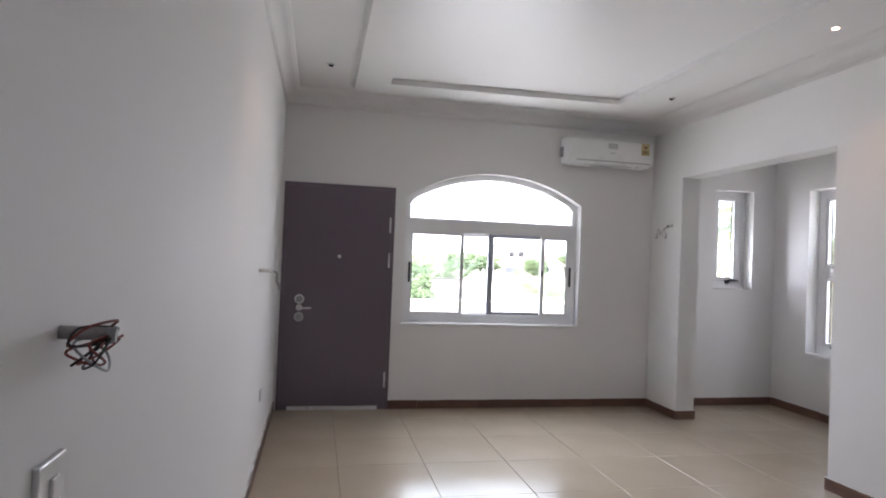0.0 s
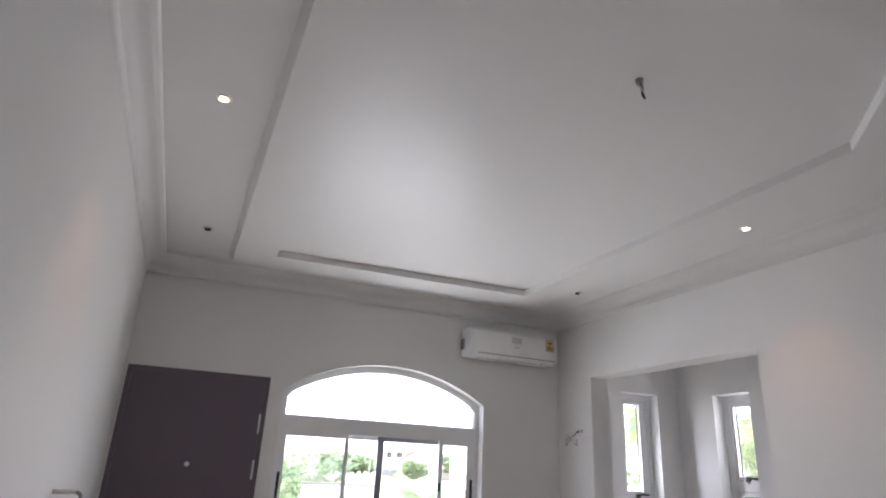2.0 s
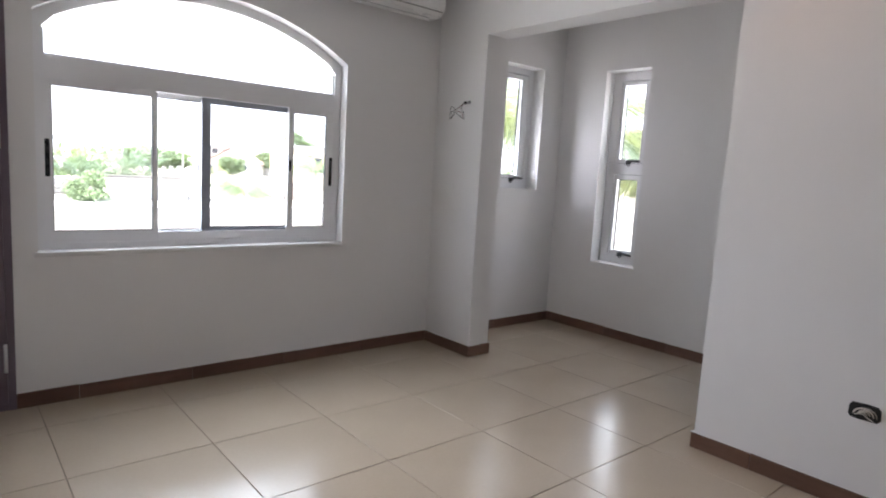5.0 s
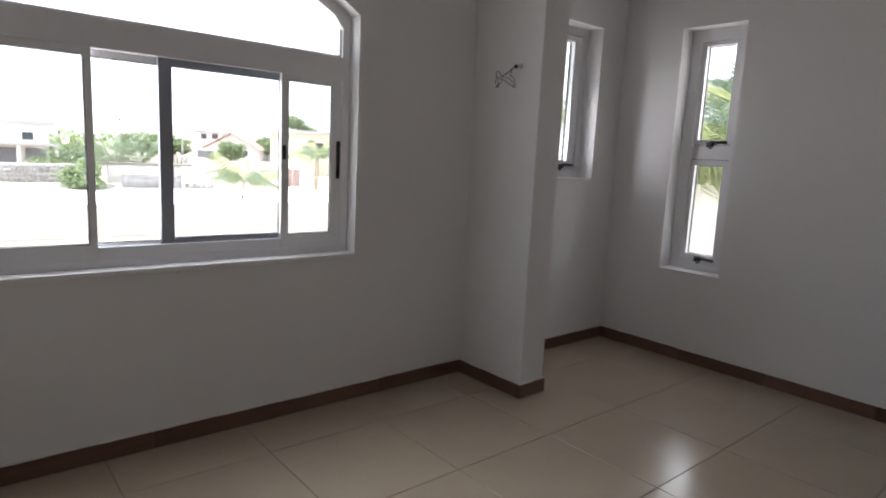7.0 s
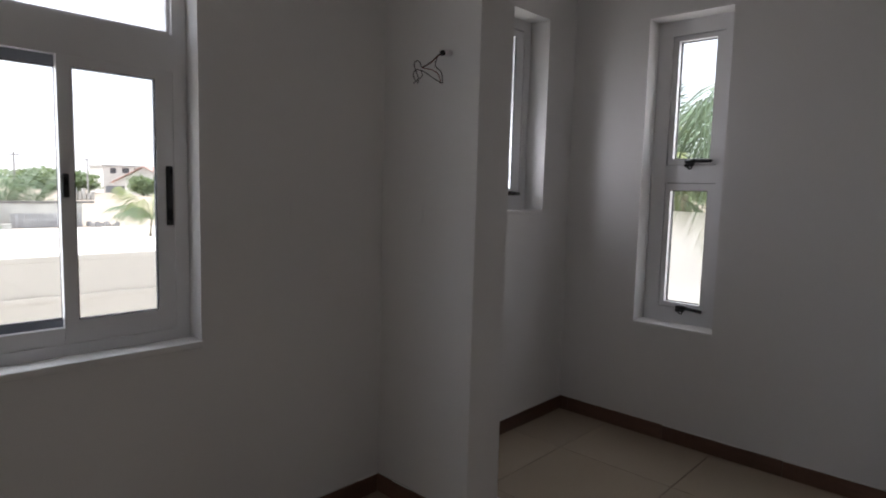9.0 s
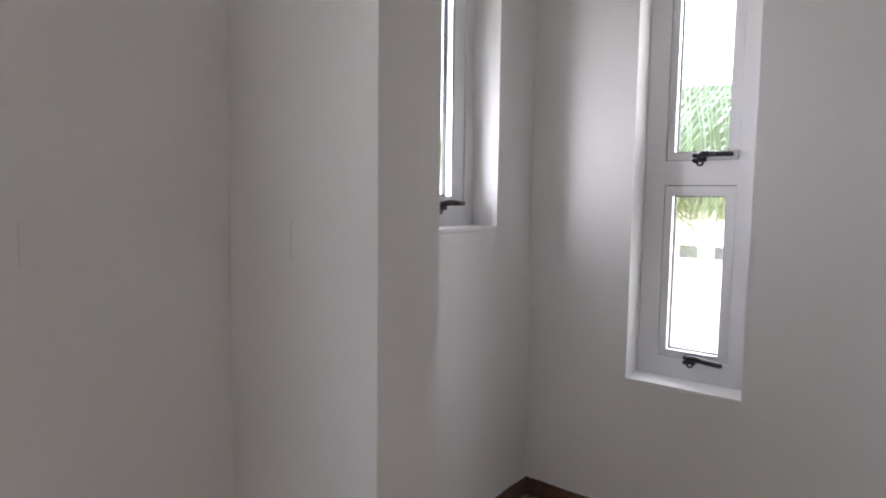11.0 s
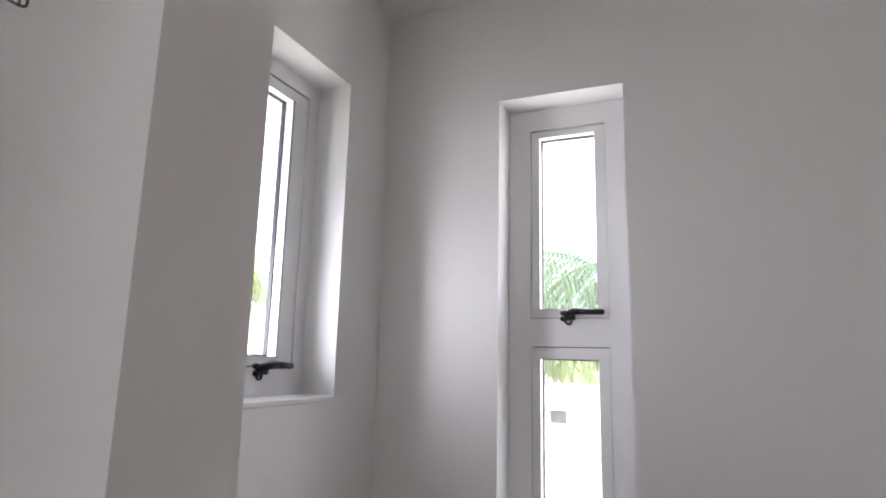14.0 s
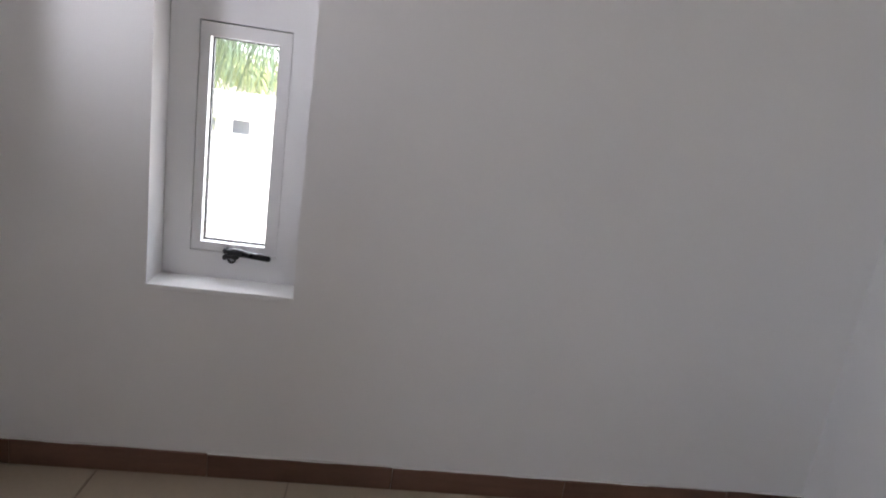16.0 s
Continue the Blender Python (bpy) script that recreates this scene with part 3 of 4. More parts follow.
def air_conditioner():
    x0, x1, z0, z1 = 2.205, 3.106, 2.428, 2.692
    ac = thing("air_conditioner", "white wall-mounted split air conditioner with a yellow sticker", "air conditioner", at=(0, 0, 0))
    d = 0.215
    side = [(YN, z0 + 0.03), (YN - 0.05, z0), (YN - 0.135, z0 + 0.004), (YN - 0.175, z0 + 0.014), (YN - 0.200, z0 + 0.033), (YN - d + 0.003, z0 + 0.058), (YN - d, z0 + 0.085), (YN - d + 0.004, z1 - 0.03), (YN - d + 0.018, z1 - 0.008), (YN - d + 0.04, z1), (YN, z1)]
    part("body", prism(side, 0, x0 + 0.03, x1 - 0.012), ACWHITE, ac)
    cap = [(y if y > YN - 0.01 else y + 0.006, z + (0.004 if z < z0 + 0.1 else -0.004)) for y, z in side]
    part("end_cap", prism(cap, 0, x0 + 0.006, x0 + 0.03), ACWHITE, ac)
    part("end_cap", prism(cap, 0, x1 - 0.012, x1), ACWHITE, ac)
    part("side_bracket", box((x0 - 0.012, YN - 0.07, z0 + 0.075), (x0 + 0.006, YN - 0.02, z0 + 0.17), 0.003), ACGREY, ac, "dark grey side bracket")
    part("front_seam", prism([(YN - 0.2025, z0 + 0.033), (YN - 0.190, z0 + 0.033), (YN - 0.190, z0 + 0.0385), (YN - 0.2055, z0 + 0.0385)], 0, x0 + 0.085, x1 - 0.02), SEAMGREY, ac, "thin dark slot along the bottom")
    flap = [(YN - 0.125, z0 + 0.0015), (YN - 0.174, z0 + 0.011), (YN - 0.178, z0 + 0.017), (YN - 0.122, z0 + 0.008)]
    part("louvre", prism(flap, 0, x0 + 0.075, x1 - 0.075), ACWHITE, ac, "closed white air louvre")
    part("outlet_slot", prism([(YN - 0.112, z0 + 0.002), (YN - 0.120, z0 + 0.001), (YN - 0.120, z0 + 0.01), (YN - 0.112, z0 + 0.01)], 0, x0 + 0.07, x1 - 0.07), ACGREY, ac)
    part("logo_plate", box((2.622, YN - d - 0.0012, z0 + 0.160), (2.722, YN - d + 0.003, z0 + 0.212)), LABELPALE, ac, "pale grey maker's plate")
    part("print_bar", box((2.645, YN - d - 0.0012, z0 + 0.112), (2.70, YN - d + 0.003, z0 + 0.122)), LABELGREY, ac)
    st = part("energy_sticker", box((2.978, YN - d - 0.0015, z0 + 0.118), (3.066, YN - d + 0.003, z0 + 0.236)), STICKER, ac, "yellow energy label")
    part("sticker_mark", prism([(2.993, z0 + 0.205), (3.05, z0 + 0.205), (3.022, z0 + 0.180)], 1, YN - d - 0.0025, YN - d), STICKERDARK, st)
    part("sticker_base", box((2.980, YN - d - 0.0022, z0 + 0.120), (3.064, YN - d, z0 + 0.170)), STICKERGREEN, st, "olive green lower half")
    for k in range(3):
        part("sticker_line", box((2.993, YN - d - 0.0032, z0 + 0.138 + 0.012 * k), (3.045 - 0.008 * k, YN - d, z0 + 0.144 + 0.012 * k)), STICKERDARK, st)


air_conditioner()

# ---- downlights ----


def downlight(x, y, lit):
    d = thing("ceiling_downlight", "small round recessed downlight, lit warm white" if lit else "small round recessed downlight, switched off", "downlight", "recessed downlights in the ceiling", at=(x, y, ZC))
    part("rim", ring((0, 0, 0), (0, 0, -1), 0.036, 0.025, 0.006), CHROME, d, smooth=True)
    if lit:
        part("reflector", ring((0, 0, 0), (0, 0, -1), 0.026, 0.0155, 0.004), LAMPRIMGLOW, d, "inner reflector with its own orange glow imitating lamplight", smooth=True)
        part("lamp", cyl((0, 0, -0.001), (0, 0, -0.006), 0.0165, 0.015), LAMPGLOW, d, "glowing warm lamp")
        s = new("downlight_beam", bpy.data.lights.new("downlight_beam", "SPOT"))
        s.data.energy, s.data.color, s.data.spot_size, s.data.spot_blend, s.data.shadow_soft_size = 1.8, (1.0, 0.57, 0.30), radians(80), 0.7, 0.03
        s.matrix_world = look((x, y, ZC - 0.012), (x, y, 0))
    else:
        part("lamp", cyl((0, 0, -0.0005), (0, 0, -0.003), 0.026), ACGREY, d, "unlit grey lamp")
        part("eyeball", cyl((0, 0.012, -0.003), (0, 0.016, -0.016), 0.020, 0.015), DARK, d)


downlight(-0.10, 4.51, False)
downlight(-0.118, 2.81, True)
downlight(2.862, 4.47, False)
downlight(2.885, 2.785, True)

# ---- ceiling point for a fan or lamp ----
hook = thing("ceiling_wire_outlet", "bare wire end hanging from a ceiling outlet", "wire outlet")
part("outlet_cap", cyl((1.345, 1.912, ZC), (1.345, 1.912, ZC - 0.018), 0.016, 0.013), ACGREY, hook)
part("wire", tube([(1.345, 1.912, ZC - 0.018), (1.351, 1.905, ZC - 0.04), (1.344, 1.90, ZC - 0.068), (1.352, 1.897, ZC - 0.092)], 0.0045), WIREBLACK, hook, "dark twisted wire")
part("wire", tube([(1.340, 1.915, ZC - 0.018), (1.336, 1.90, ZC - 0.04), (1.346, 1.895, ZC - 0.065)], 0.004), WIREPALE, hook)

# ---- wall wiring ----
w = thing("wall_wire_outlet", "looped black and red wires from a pipe stub", "wire outlet", "bare wire outlets on the walls")
part("pipe_stub", cyl((XR, 5.006, 1.851), (XR - 0.062, 4.986, 1.838), 0.0115), CONDUIT, w, "white conduit stub", smooth=True)
part("pipe_end", cyl((XR - 0.060, 4.985, 1.838), (XR - 0.068, 4.984, 1.836), 0.0100), DARK, w)
LOOPS = (
    (WIREBLACK, ((3.178, 4.999, 1.832), (3.169, 5.009, 1.819), (3.158, 5.019, 1.805), (3.135, 5.04, 1.784), (3.133, 5.048, 1.801), (3.126, 5.06, 1.809), (3.117, 5.064, 1.793), (3.105, 5.029, 1.743), (3.092, 5.017, 1.721), (3.093, 5.034, 1.735), (3.101, 5.05, 1.756), (3.116, 5.053, 1.774), (3.13, 5.03, 1.77))),
    (WIREBLACK, ((3.178, 5.0, 1.83), (3.17, 5.005, 1.809), (3.167, 5.004, 1.792), (3.166, 5.0, 1.786), (3.168, 4.975, 1.765), (3.157, 4.959, 1.738), (3.147, 4.956, 1.723), (3.129, 5.032, 1.77), (3.119, 5.022, 1.751), (3.101, 5.024, 1.735), (3.079, 5.026, 1.717))),
    (WIRERED, ((3.179, 4.998, 1.83), (3.156, 5.02, 1.8), (3.136, 5.039, 1.784), (3.152, 5.006, 1.774), (3.157, 4.979, 1.756), (3.148, 4.958, 1.726))),
)
for mat, pts in LOOPS:
    part("wire", tube([(XR - 0.064, 4.985, 1.836)] + list(pts), 0.0017), mat, w, "red wire" if mat is WIRERED else "black wire")

w2 = thing("wall_wire_outlet", "tangled red and grey wires from a wall pipe", "wire outlet", "bare wire outlets on the walls")
b = Vector((XL, 0.625, 1.310))
part("pipe_stub", cyl(b, b + Vector((0.062, 0.010, -0.003)), 0.0095), SHADEDPIPE, w2, "conduit stub coloured grey for shade", smooth=True)
part("pipe_end", cyl(b + Vector((0.058, 0.0095, -0.003)), b + Vector((0.07, 0.011, -0.004)), 0.0105), ACGREY, w2)
rng = random.Random(5)
for k in range(6):
    pts = [b + Vector((0.066, 0.010, -0.003))]
    for j in range(6):
        a = j * 1.25 + k * 0.9
        pts.append(b + Vector((0.044 + 0.022 * math.sin(a * 1.3 + k), 0.010 + 0.042 * math.cos(a) + rng.uniform(-0.006, 0.006), (-0.004 if k < 2 else -0.026) + (0.015 if k < 2 else 0.022) * math.sin(a) + rng.uniform(-0.008, 0.005))))
    part("wire", tube(pts, 0.0019, 6, 5), (WIRERED, WIREBLACK, ACGREY, WIRERED, WIREBLACK, WIRERED)[k], w2)

w3 = thing("wall_wire_outlet", "short wire hanging from a thin pipe stub", "wire outlet", "bare wire outlets on the walls")
b = Vector((XL, 3.50, 1.318))
part("pipe_stub", cyl(b, b + Vector((0.085, 0.01, 0)), 0.010), CONDUIT, w3, smooth=True)
part("wire", tube([b + Vector((0.083, 0.01, 0)), b + Vector((0.105, 0.01, -0.012)), b + Vector((0.107, 0.012, -0.06)), b + Vector((0.120, 0.012, -0.085)), b + Vector((0.126, 0.012, -0.115))], 0.0075), ACGREY, w3, "grey wire")


def plate(name, label, category, wall, face, u0, u1, z0, z1, detail, group=""):
    """A wall plate; face +1 looks along +x, -1 along -x, 0 along -y."""
    p = thing(name, label, category, group)
    def put(u, d, z):
        return (u, wall - d, z) if face == 0 else (wall + face * d, u, z)
    part("faceplate", box(put(u0, 0, z0), put(u1, 0.003 if detail == "blank" else 0.009, z1), 0.001 if detail == "blank" else 0.003), PAINT if detail == "blank" else PLATE, p)
    cu, cz = (u0 + u1) / 2, (z0 + z1) / 2
    if detail == "rocker":
        part("rocker", box(put(cu - 0.012, 0.009, cz - 0.018), put(cu + 0.012, 0.014, cz + 0.018), 0.002), PLATE, p)
    if detail == "fused":
        for k in (-1, 1):
            part("screw", cyl(put(cu + 0.030 * k, 0.008, cz), put(cu + 0.030 * k, 0.0105, cz), 0.004, sides=10), ACGREY, p)
        part("rocker", box(put(cu - 0.010, 0.009, cz - 0.012), put(cu + 0.010, 0.014, cz + 0.012), 0.002), PLATE, p)
        part("dark_mark", box(put(cu - 0.006, 0.0135, cz - 0.002), put(cu + 0.004, 0.0147, cz + 0.008)), DARK, p)
    if detail == "socket":
        for c in (cu - (u1 - u0) * 0.22, cu + (u1 - u0) * 0.22):
            for du, dz in ((0, 0.012), (-0.011, -0.008), (0.011, -0.008)):
                part("pin_hole", box(put(c + du - 0.003, 0.0085, cz + dz - 0.004), put(c + du + 0.003, 0.0098, cz + dz + 0.004)), ACGREY, p)
            part("rocker", box(put(c - 0.006, 0.009, cz + 0.020), put(c + 0.006, 0.013, cz + 0.032), 0.0015), PLATE, p)
    return p


plate("wall_switch", "white plastic switch plate on the wall", "switch", XL, 1, 0.562, 0.648, 1.058, 1.144, "rocker")
plate("wall_socket", "small white socket plate low on the wall", "socket", XL, 1, 3.90, 3.985, 0.425, 0.505, "rocker")
plate("wall_switch", "white switch plate with dark screws and rocker", "switch", XR, -1, 2.326, 2.412, 1.387, 1.470, "fused", "switch plates on the partition")
plate("wall_switch", "white switch plate with dark screws and rocker", "switch", XR, -1, 2.153, 2.239, 1.387, 1.470, "fused", "switch plates on the partition")
plate("wall_socket", "white double wall socket beside an open back box", "socket", XR, -1, 2.095, 2.240, 0.395, 0.475, "socket")
plate("blanking_plate", "plain white blanking plate", "wall plate", XR, -1, 5.130, 5.215, 1.206, 1.292, "blank")
plate("blanking_plate", "plain white blanking plate", "wall plate", YN, 0, 2.795, 2.880, 1.205, 1.290, "blank")

bb = thing("open_back_box", "open dark back box with loose pale wires", "back box")
part("box_rim", prism([(2.347, 0.400), (2.462, 0.398), (2.469, 0.408), (2.468, 0.466), (2.458, 0.478), (2.352, 0.477), (2.340, 0.467), (2.339, 0.409)], 0, XR - 0.0015, XR + 0.001), CONDUIT, bb, "broken plaster round the box")
# flat black slab on the wall paints the shade inside the box
part("cavity_shade", prism([(2.356, 0.4035), (2.430, 0.402), (2.456, 0.406), (2.464, 0.417), (2.463, 0.456), (2.452, 0.471), (2.400, 0.474), (2.360, 0.472), (2.347, 0.460), (2.345, 0.418)], 0, XR - 0.0027, XR - 0.0005), DARK, bb)
for k in range(5):
    pts = [(XR - 0.004 - 0.016 * math.sin(j * math.pi / 7) - 0.002 * k, 2.403 + (0.044 - 0.008 * k) * math.cos(0.2 + j * 0.44) + 0.004 * math.sin(k * 2.1), 0.416 + 0.003 * k + (0.044 - 0.0075 * k) * math.sin(0.2 + j * 0.40)) for j in range(8)]
    part("wire", tube(pts, 0.0024, 6, 5), WIREPALE, bb)
part("wire", tube([(XR - 0.004, 2.44, 0.420), (XR - 0.018, 2.41, 0.432), (XR - 0.016, 2.385, 0.418), (XR - 0.012, 2.37, 0.410)], 0.0024, 6, 5), WIREPALE, bb)

# ---- outside: ground, terrace, parapet ----
GZ = -1.75
tagged(part("ground", box((-2500, -2500, GZ - 0.5), (2500, 2500, GZ)), SAND), "pale sandy open ground", "ground", kind="structure")
tagged(part("terrace", box((-4.0, YN + T, GZ), (7.2, 7.62, -0.06)), TERRACE), "pale tiled terrace outside the door", "terrace", kind="structure")
par = tagged(part("parapet", boxes(((-4.0, 7.62, GZ), (7.2, 7.80, 0.84))), RENDERWALL), "cream rendered terrace parapet", "parapet", kind="structure")
part("coping", box((-4.0, 7.617, 0.84), (7.2, 7.803, 0.876), 0.004), RENDERWALL, par)
part("string_band", box((-4.0, 7.607, 0.60), (7.2, 7.618, 0.63), 0.003), RENDERWALL, par)
tagged(part("pavement", box((-70.0, 14.2, GZ - 0.1), (70.0, 46.4, GZ + 0.012)), YARD), "sunlit pale concrete yard and road", "pavement", kind="structure")
tagged(part("terrace_foundation", box((XL - T, YS - T, GZ), (XE + T, YN + T, -0.152)), RENDERWHITE), "white rendered plinth of the house", "plinth", kind="structure")

bw = thing("boundary_wall", "white rendered boundary wall with small openings", "wall", kind="structure")
hy = [(6.20, 6.46), (6.68, 6.98)]
ys = [2.0, hy[0][0], hy[0][1], hy[1][0], hy[1][1], 14.0]
bm = bmesh.new()
add_box(bm, (12.0, 2.0, GZ), (12.18, 14.0, 0.46))
add_box(bm, (12.0, 2.0, 0.66), (12.18, 14.0, 1.05))
for a, b_ in ((ys[0], ys[1]), (ys[2], ys[3]), (ys[4], ys[5])):
    add_box(bm, (12.0, a, 0.46), (12.18, b_, 0.66))
part("wall", bm, RENDERWHITE, bw)
# plain grey panels added in the holes to imitate their shaded depth
for a, b_ in hy:
    part("opening_shade", box((12.10, a, 0.46), (12.13, b_, 0.66)), SHUTTER, bw, "grey panel painted as the opening's shade")

# ---- palms ----


def frond_mesh(length, droop, leaf, n=58, seed=0, sag=0.7):
    """A drooping rachis with two rows of narrow leaflets."""
    r = random.Random(seed)
    verts, faces = [], []

    def at(s):
        return Vector((length * (s - 0.12 * s * s), 0, length * (0.55 * s - droop * s * s)))
    prev = None
    for i in range(13):
        s = i / 12
        c = at(s)
        wd = 0.02 * (1 - s) + 0.004
        k = len(verts)
        verts += [(c.x, -wd, c.z), (c.x, wd, c.z), (c.x, 0, c.z + wd)]
        if prev is not None:
            for a in range(3):
                b_ = (a + 1) % 3
                faces.append((prev + a, prev + b_, k + b_, k + a))
        prev = k
    for i in range(n):
        s = 0.14 + 0.86 * i / (n - 1)
        c = at(s)
        ln = leaf * (0.45 + 1.1 * math.sin(math.pi * min(1, 0.15 + 0.75 * s))) * r.uniform(0.85, 1.1)
        for side in (-1, 1):
            out = Vector((0.62 + r.uniform(-0.1, 0.1), side * 0.85, 0.4 - 0.9 * sag + r.uniform(-0.3, 0.25))).normalized()
            tip = c + out * ln * 0.85 + Vector((0, 0, -sag * ln * r.uniform(0.7, 1.1)))
            half_way = c + out * ln * 0.5 + Vector((0, 0, -0.26 * sag * ln))
            wv = Vector((0.034 if n == 26 else 0.020, 0, 0.004))
            k = len(verts)
            verts += [tuple(c - wv * 0.4), tuple(c + wv * 0.6), tuple(half_way + wv * 0.55), tuple(half_way - wv * 0.55), tuple(tip)]
            faces += [(k, k + 1, k + 2, k + 3), (k + 3, k + 2, k + 4)]
    me = bpy.data.meshes.new("frond")
    me.from_pydata([tuple(v) for v in verts], [], faces)
    me.update()
    return me


FRONDS = {}


def base_far(y):
    return y > 30


def palm(label, x, y, base, crown_z, length, count, seed, leaf=0.45, lift=(-42, 6), upright=False, sag=0.7, leaflets=52):
    r = random.Random(seed)
    p = thing("palm_tree", label, "palm tree", "palm trees outside the house", at=(x, y, base))
    h = crown_z - base
    bm = bmesh.new()
    rows = []
    n = max(5, int(h / 0.16))
    for i in range(n + 1):
        s = i / n
        rad = (0.10 + 0.05 * (1 - s) ** 2) * (1.06 if i % 2 else 0.97) * (0.55 if length < 2.0 or base_far(y) else 1.1)
        rows.append([bm.verts.new((rad * math.cos(a * math.pi / 5) + 0.06 * math.sin(s * 2 + seed), rad * math.sin(a * math.pi / 5), h * s)) for a in range(10)])
    for u, w_ in zip(rows, rows[1:]):
        for j in range(10):
            bm.faces.new((u[j], u[(j + 1) % 10], w_[(j + 1) % 10], w_[j]))
    bm.faces.new(rows[-1])
    part("trunk", bm, TRUNK, p, smooth=True)
    kinds = []
    for k, (dr, sd) in enumerate(((0.30, 1), (0.50, 2), (0.40, 3)) if upright else ((0.62, 1), (0.95, 2), (0.40, 3))):
        key = (length, leaf, k, upright, sag)
        if key not in FRONDS:
            FRONDS[key] = frond_mesh(length, dr, leaf, n=26 if base_far(y) else leaflets, seed=sd, sag=sag)
            FRONDS[key].materials.append(FROND if k < (3 if sag > 1 else 2 if base_far(y) else 1) or upright else FRONDYELLOW)
        kinds.append(FRONDS[key])
    for i in range(count):
        f = new("frond", kinds[i % 3])
        f.parent = p
        f.matrix_local = Matrix.Translation((0.06 * math.sin(2 + seed), 0, h - 0.02)) @ pose(0, 0, 0, 0, r.uniform(*lift), 360 * i / count + r.uniform(-14, 14)) @ Matrix.Diagonal((*([r.uniform(0.8, 1.1)] * 3), 1))
    return p


palm("tall upright blue-green palm beyond the boundary wall", 14.6, 9.0, GZ, 1.5, 2.8, 26, 3, leaf=0.5, lift=(-50, -8), upright=True, sag=0.2)
palm("leafy green palm with long drooping fronds beyond the alcove", 10.6, 4.9, GZ, 2.15, 2.5, 13, 4, leaf=0.75, sag=1.15, leaflets=30)
palm("yellow-green palm hanging over the boundary wall", 12.75, 7.9, GZ, 1.35, 2.3, 22, 31, leaf=0.6, lift=(-36, 6))
palm("yellow-green palm hanging over the boundary wall", 12.8, 9.5, GZ, 1.30, 2.1, 20, 33, leaf=0.6, lift=(-36, 6))
palm("leafy green palm with yellowing lower fronds", 9.9, 9.9, GZ, 1.95, 2.7, 20, 8, leaf=0.65)
palm("young green palm with low arching fronds", 14.9, 38.4, GZ, -0.85, 2.5, 12, 11, leaf=0.5, lift=(-42, -2), sag=1.0)
palm("young green palm with yellowing fronds", 22.3, 43.0, GZ, 0.65, 2.3, 11, 12, leaf=0.42)
palm("young green palm with yellowing fronds", 23.9, 46.2, GZ, 1.0, 2.1, 10, 17, leaf=0.40)
palm("bushy upright green palm behind a block wall", 10.4, 50.5, GZ, -0.6, 3.6, 17, 13, leaf=0.55, lift=(-46, -8), upright=True, sag=0.45)
palm("bushy upright green palm behind a block wall", 12.2, 51.5, GZ, -0.7, 3.2, 15, 14, leaf=0.55, lift=(-46, -8), upright=True, sag=0.45)
palm("bushy upright green palm behind a block wall", 8.6, 52.0, GZ, -0.8, 2.8, 13, 15, leaf=0.5, lift=(-46, -8), upright=True, sag=0.45)

# ---- bushes and trees ----


def leafy(name, label, category, x, y, base, wide, low, high, leaves, seed, size, trunk=True):
    """Short tapered stem with limbs, and a crown of loose leaf clumps."""
    r = random.Random(seed)
    t = thing(name, label, category, at=(x, y, base))
    cz, rz = (low + high) / 2 - base, (high - low) / 2
    if trunk:
        st = cyl((0, 0, 0), (0.05, 0, cz), 0.05 * wide + 0.03, 0.03 * wide, 8)
        part("trunk", st, TRUNK, t)
        for k in range(4):
            a = k * 1.7 + seed
            part("limb", cyl((0.03, 0, cz * 0.6), (0.5 * wide * math.cos(a), 0.5 * wide * math.sin(a), cz + 0.2 * rz), 0.02 * wide, 0.008 * wide, 6), TRUNK, t)
    clumps = []
    for _ in range(16):
        a, u = r.uniform(0, 2 * math.pi), r.uniform(-1, 1)
        q = r.uniform(0.35, 0.85)
        clumps.append((Vector((wide * q * math.cos(a) * math.sqrt(1 - u * u * 0.8), wide * q * math.sin(a) * math.sqrt(1 - u * u * 0.8), cz + rz * u * 0.75)), r.uniform(0.25, 0.5)))
    verts, faces = [], []
    for i in range(leaves):
        c, q = clumps[i % len(clumps)]
        d = Vector((r.gauss(0, 1), r.gauss(0, 1), r.gauss(0, 0.8))) * q * 0.5
        p = c + Vector((d.x * wide, d.y * wide, d.z * rz))
        a = Vector((r.uniform(-1, 1), r.uniform(-1, 1), r.uniform(-1, 1))).normalized()
        b_ = a.cross(Vector((r.uniform(-1, 1), r.uniform(-1, 1), r.uniform(-1, 1)))).normalized()
        s = size * r.uniform(0.6, 1.3)
        k = len(verts)
        verts += [tuple(p - a * s), tuple(p + b_ * s * 0.5), tuple(p + a * s), tuple(p - b_ * s * 0.5)]
        faces.append((k, k + 1, k + 2, k + 3))
    me = bpy.data.meshes.new("crown")
    me.from_pydata(verts, [], faces)
    me.update()
    me.materials.append(LEAF)
    cr = new("crown", me)
    cr.parent = t
    return t


leafy("bush", "dense green bush by a stone wall", "bush", 7.7, 45.6, GZ, 1.25, -1.75, 0.35, 4600, 21, 0.10, False)
leafy("bush", "yellow-green hedge behind a stone wall", "bush", 6.4, 51.5, GZ, 1.5, -1.7, 0.25, 2600, 27, 0.09, False)
leafy("tree", "round green tree beside a red-roofed house", "tree", 48.8, 131.0, GZ, 2.9, -1.6, 2.5, 5000, 22, 0.22)
leafy("tree", "round green tree among far houses", "tree", 36.0, 150.0, GZ, 5.0, -1.5, 3.4, 6000, 23, 0.3)
leafy("tree", "round green tree among far houses", "tree", 43.5, 152.0, GZ, 4.5, -1.5, 2.8, 6000, 28, 0.3)
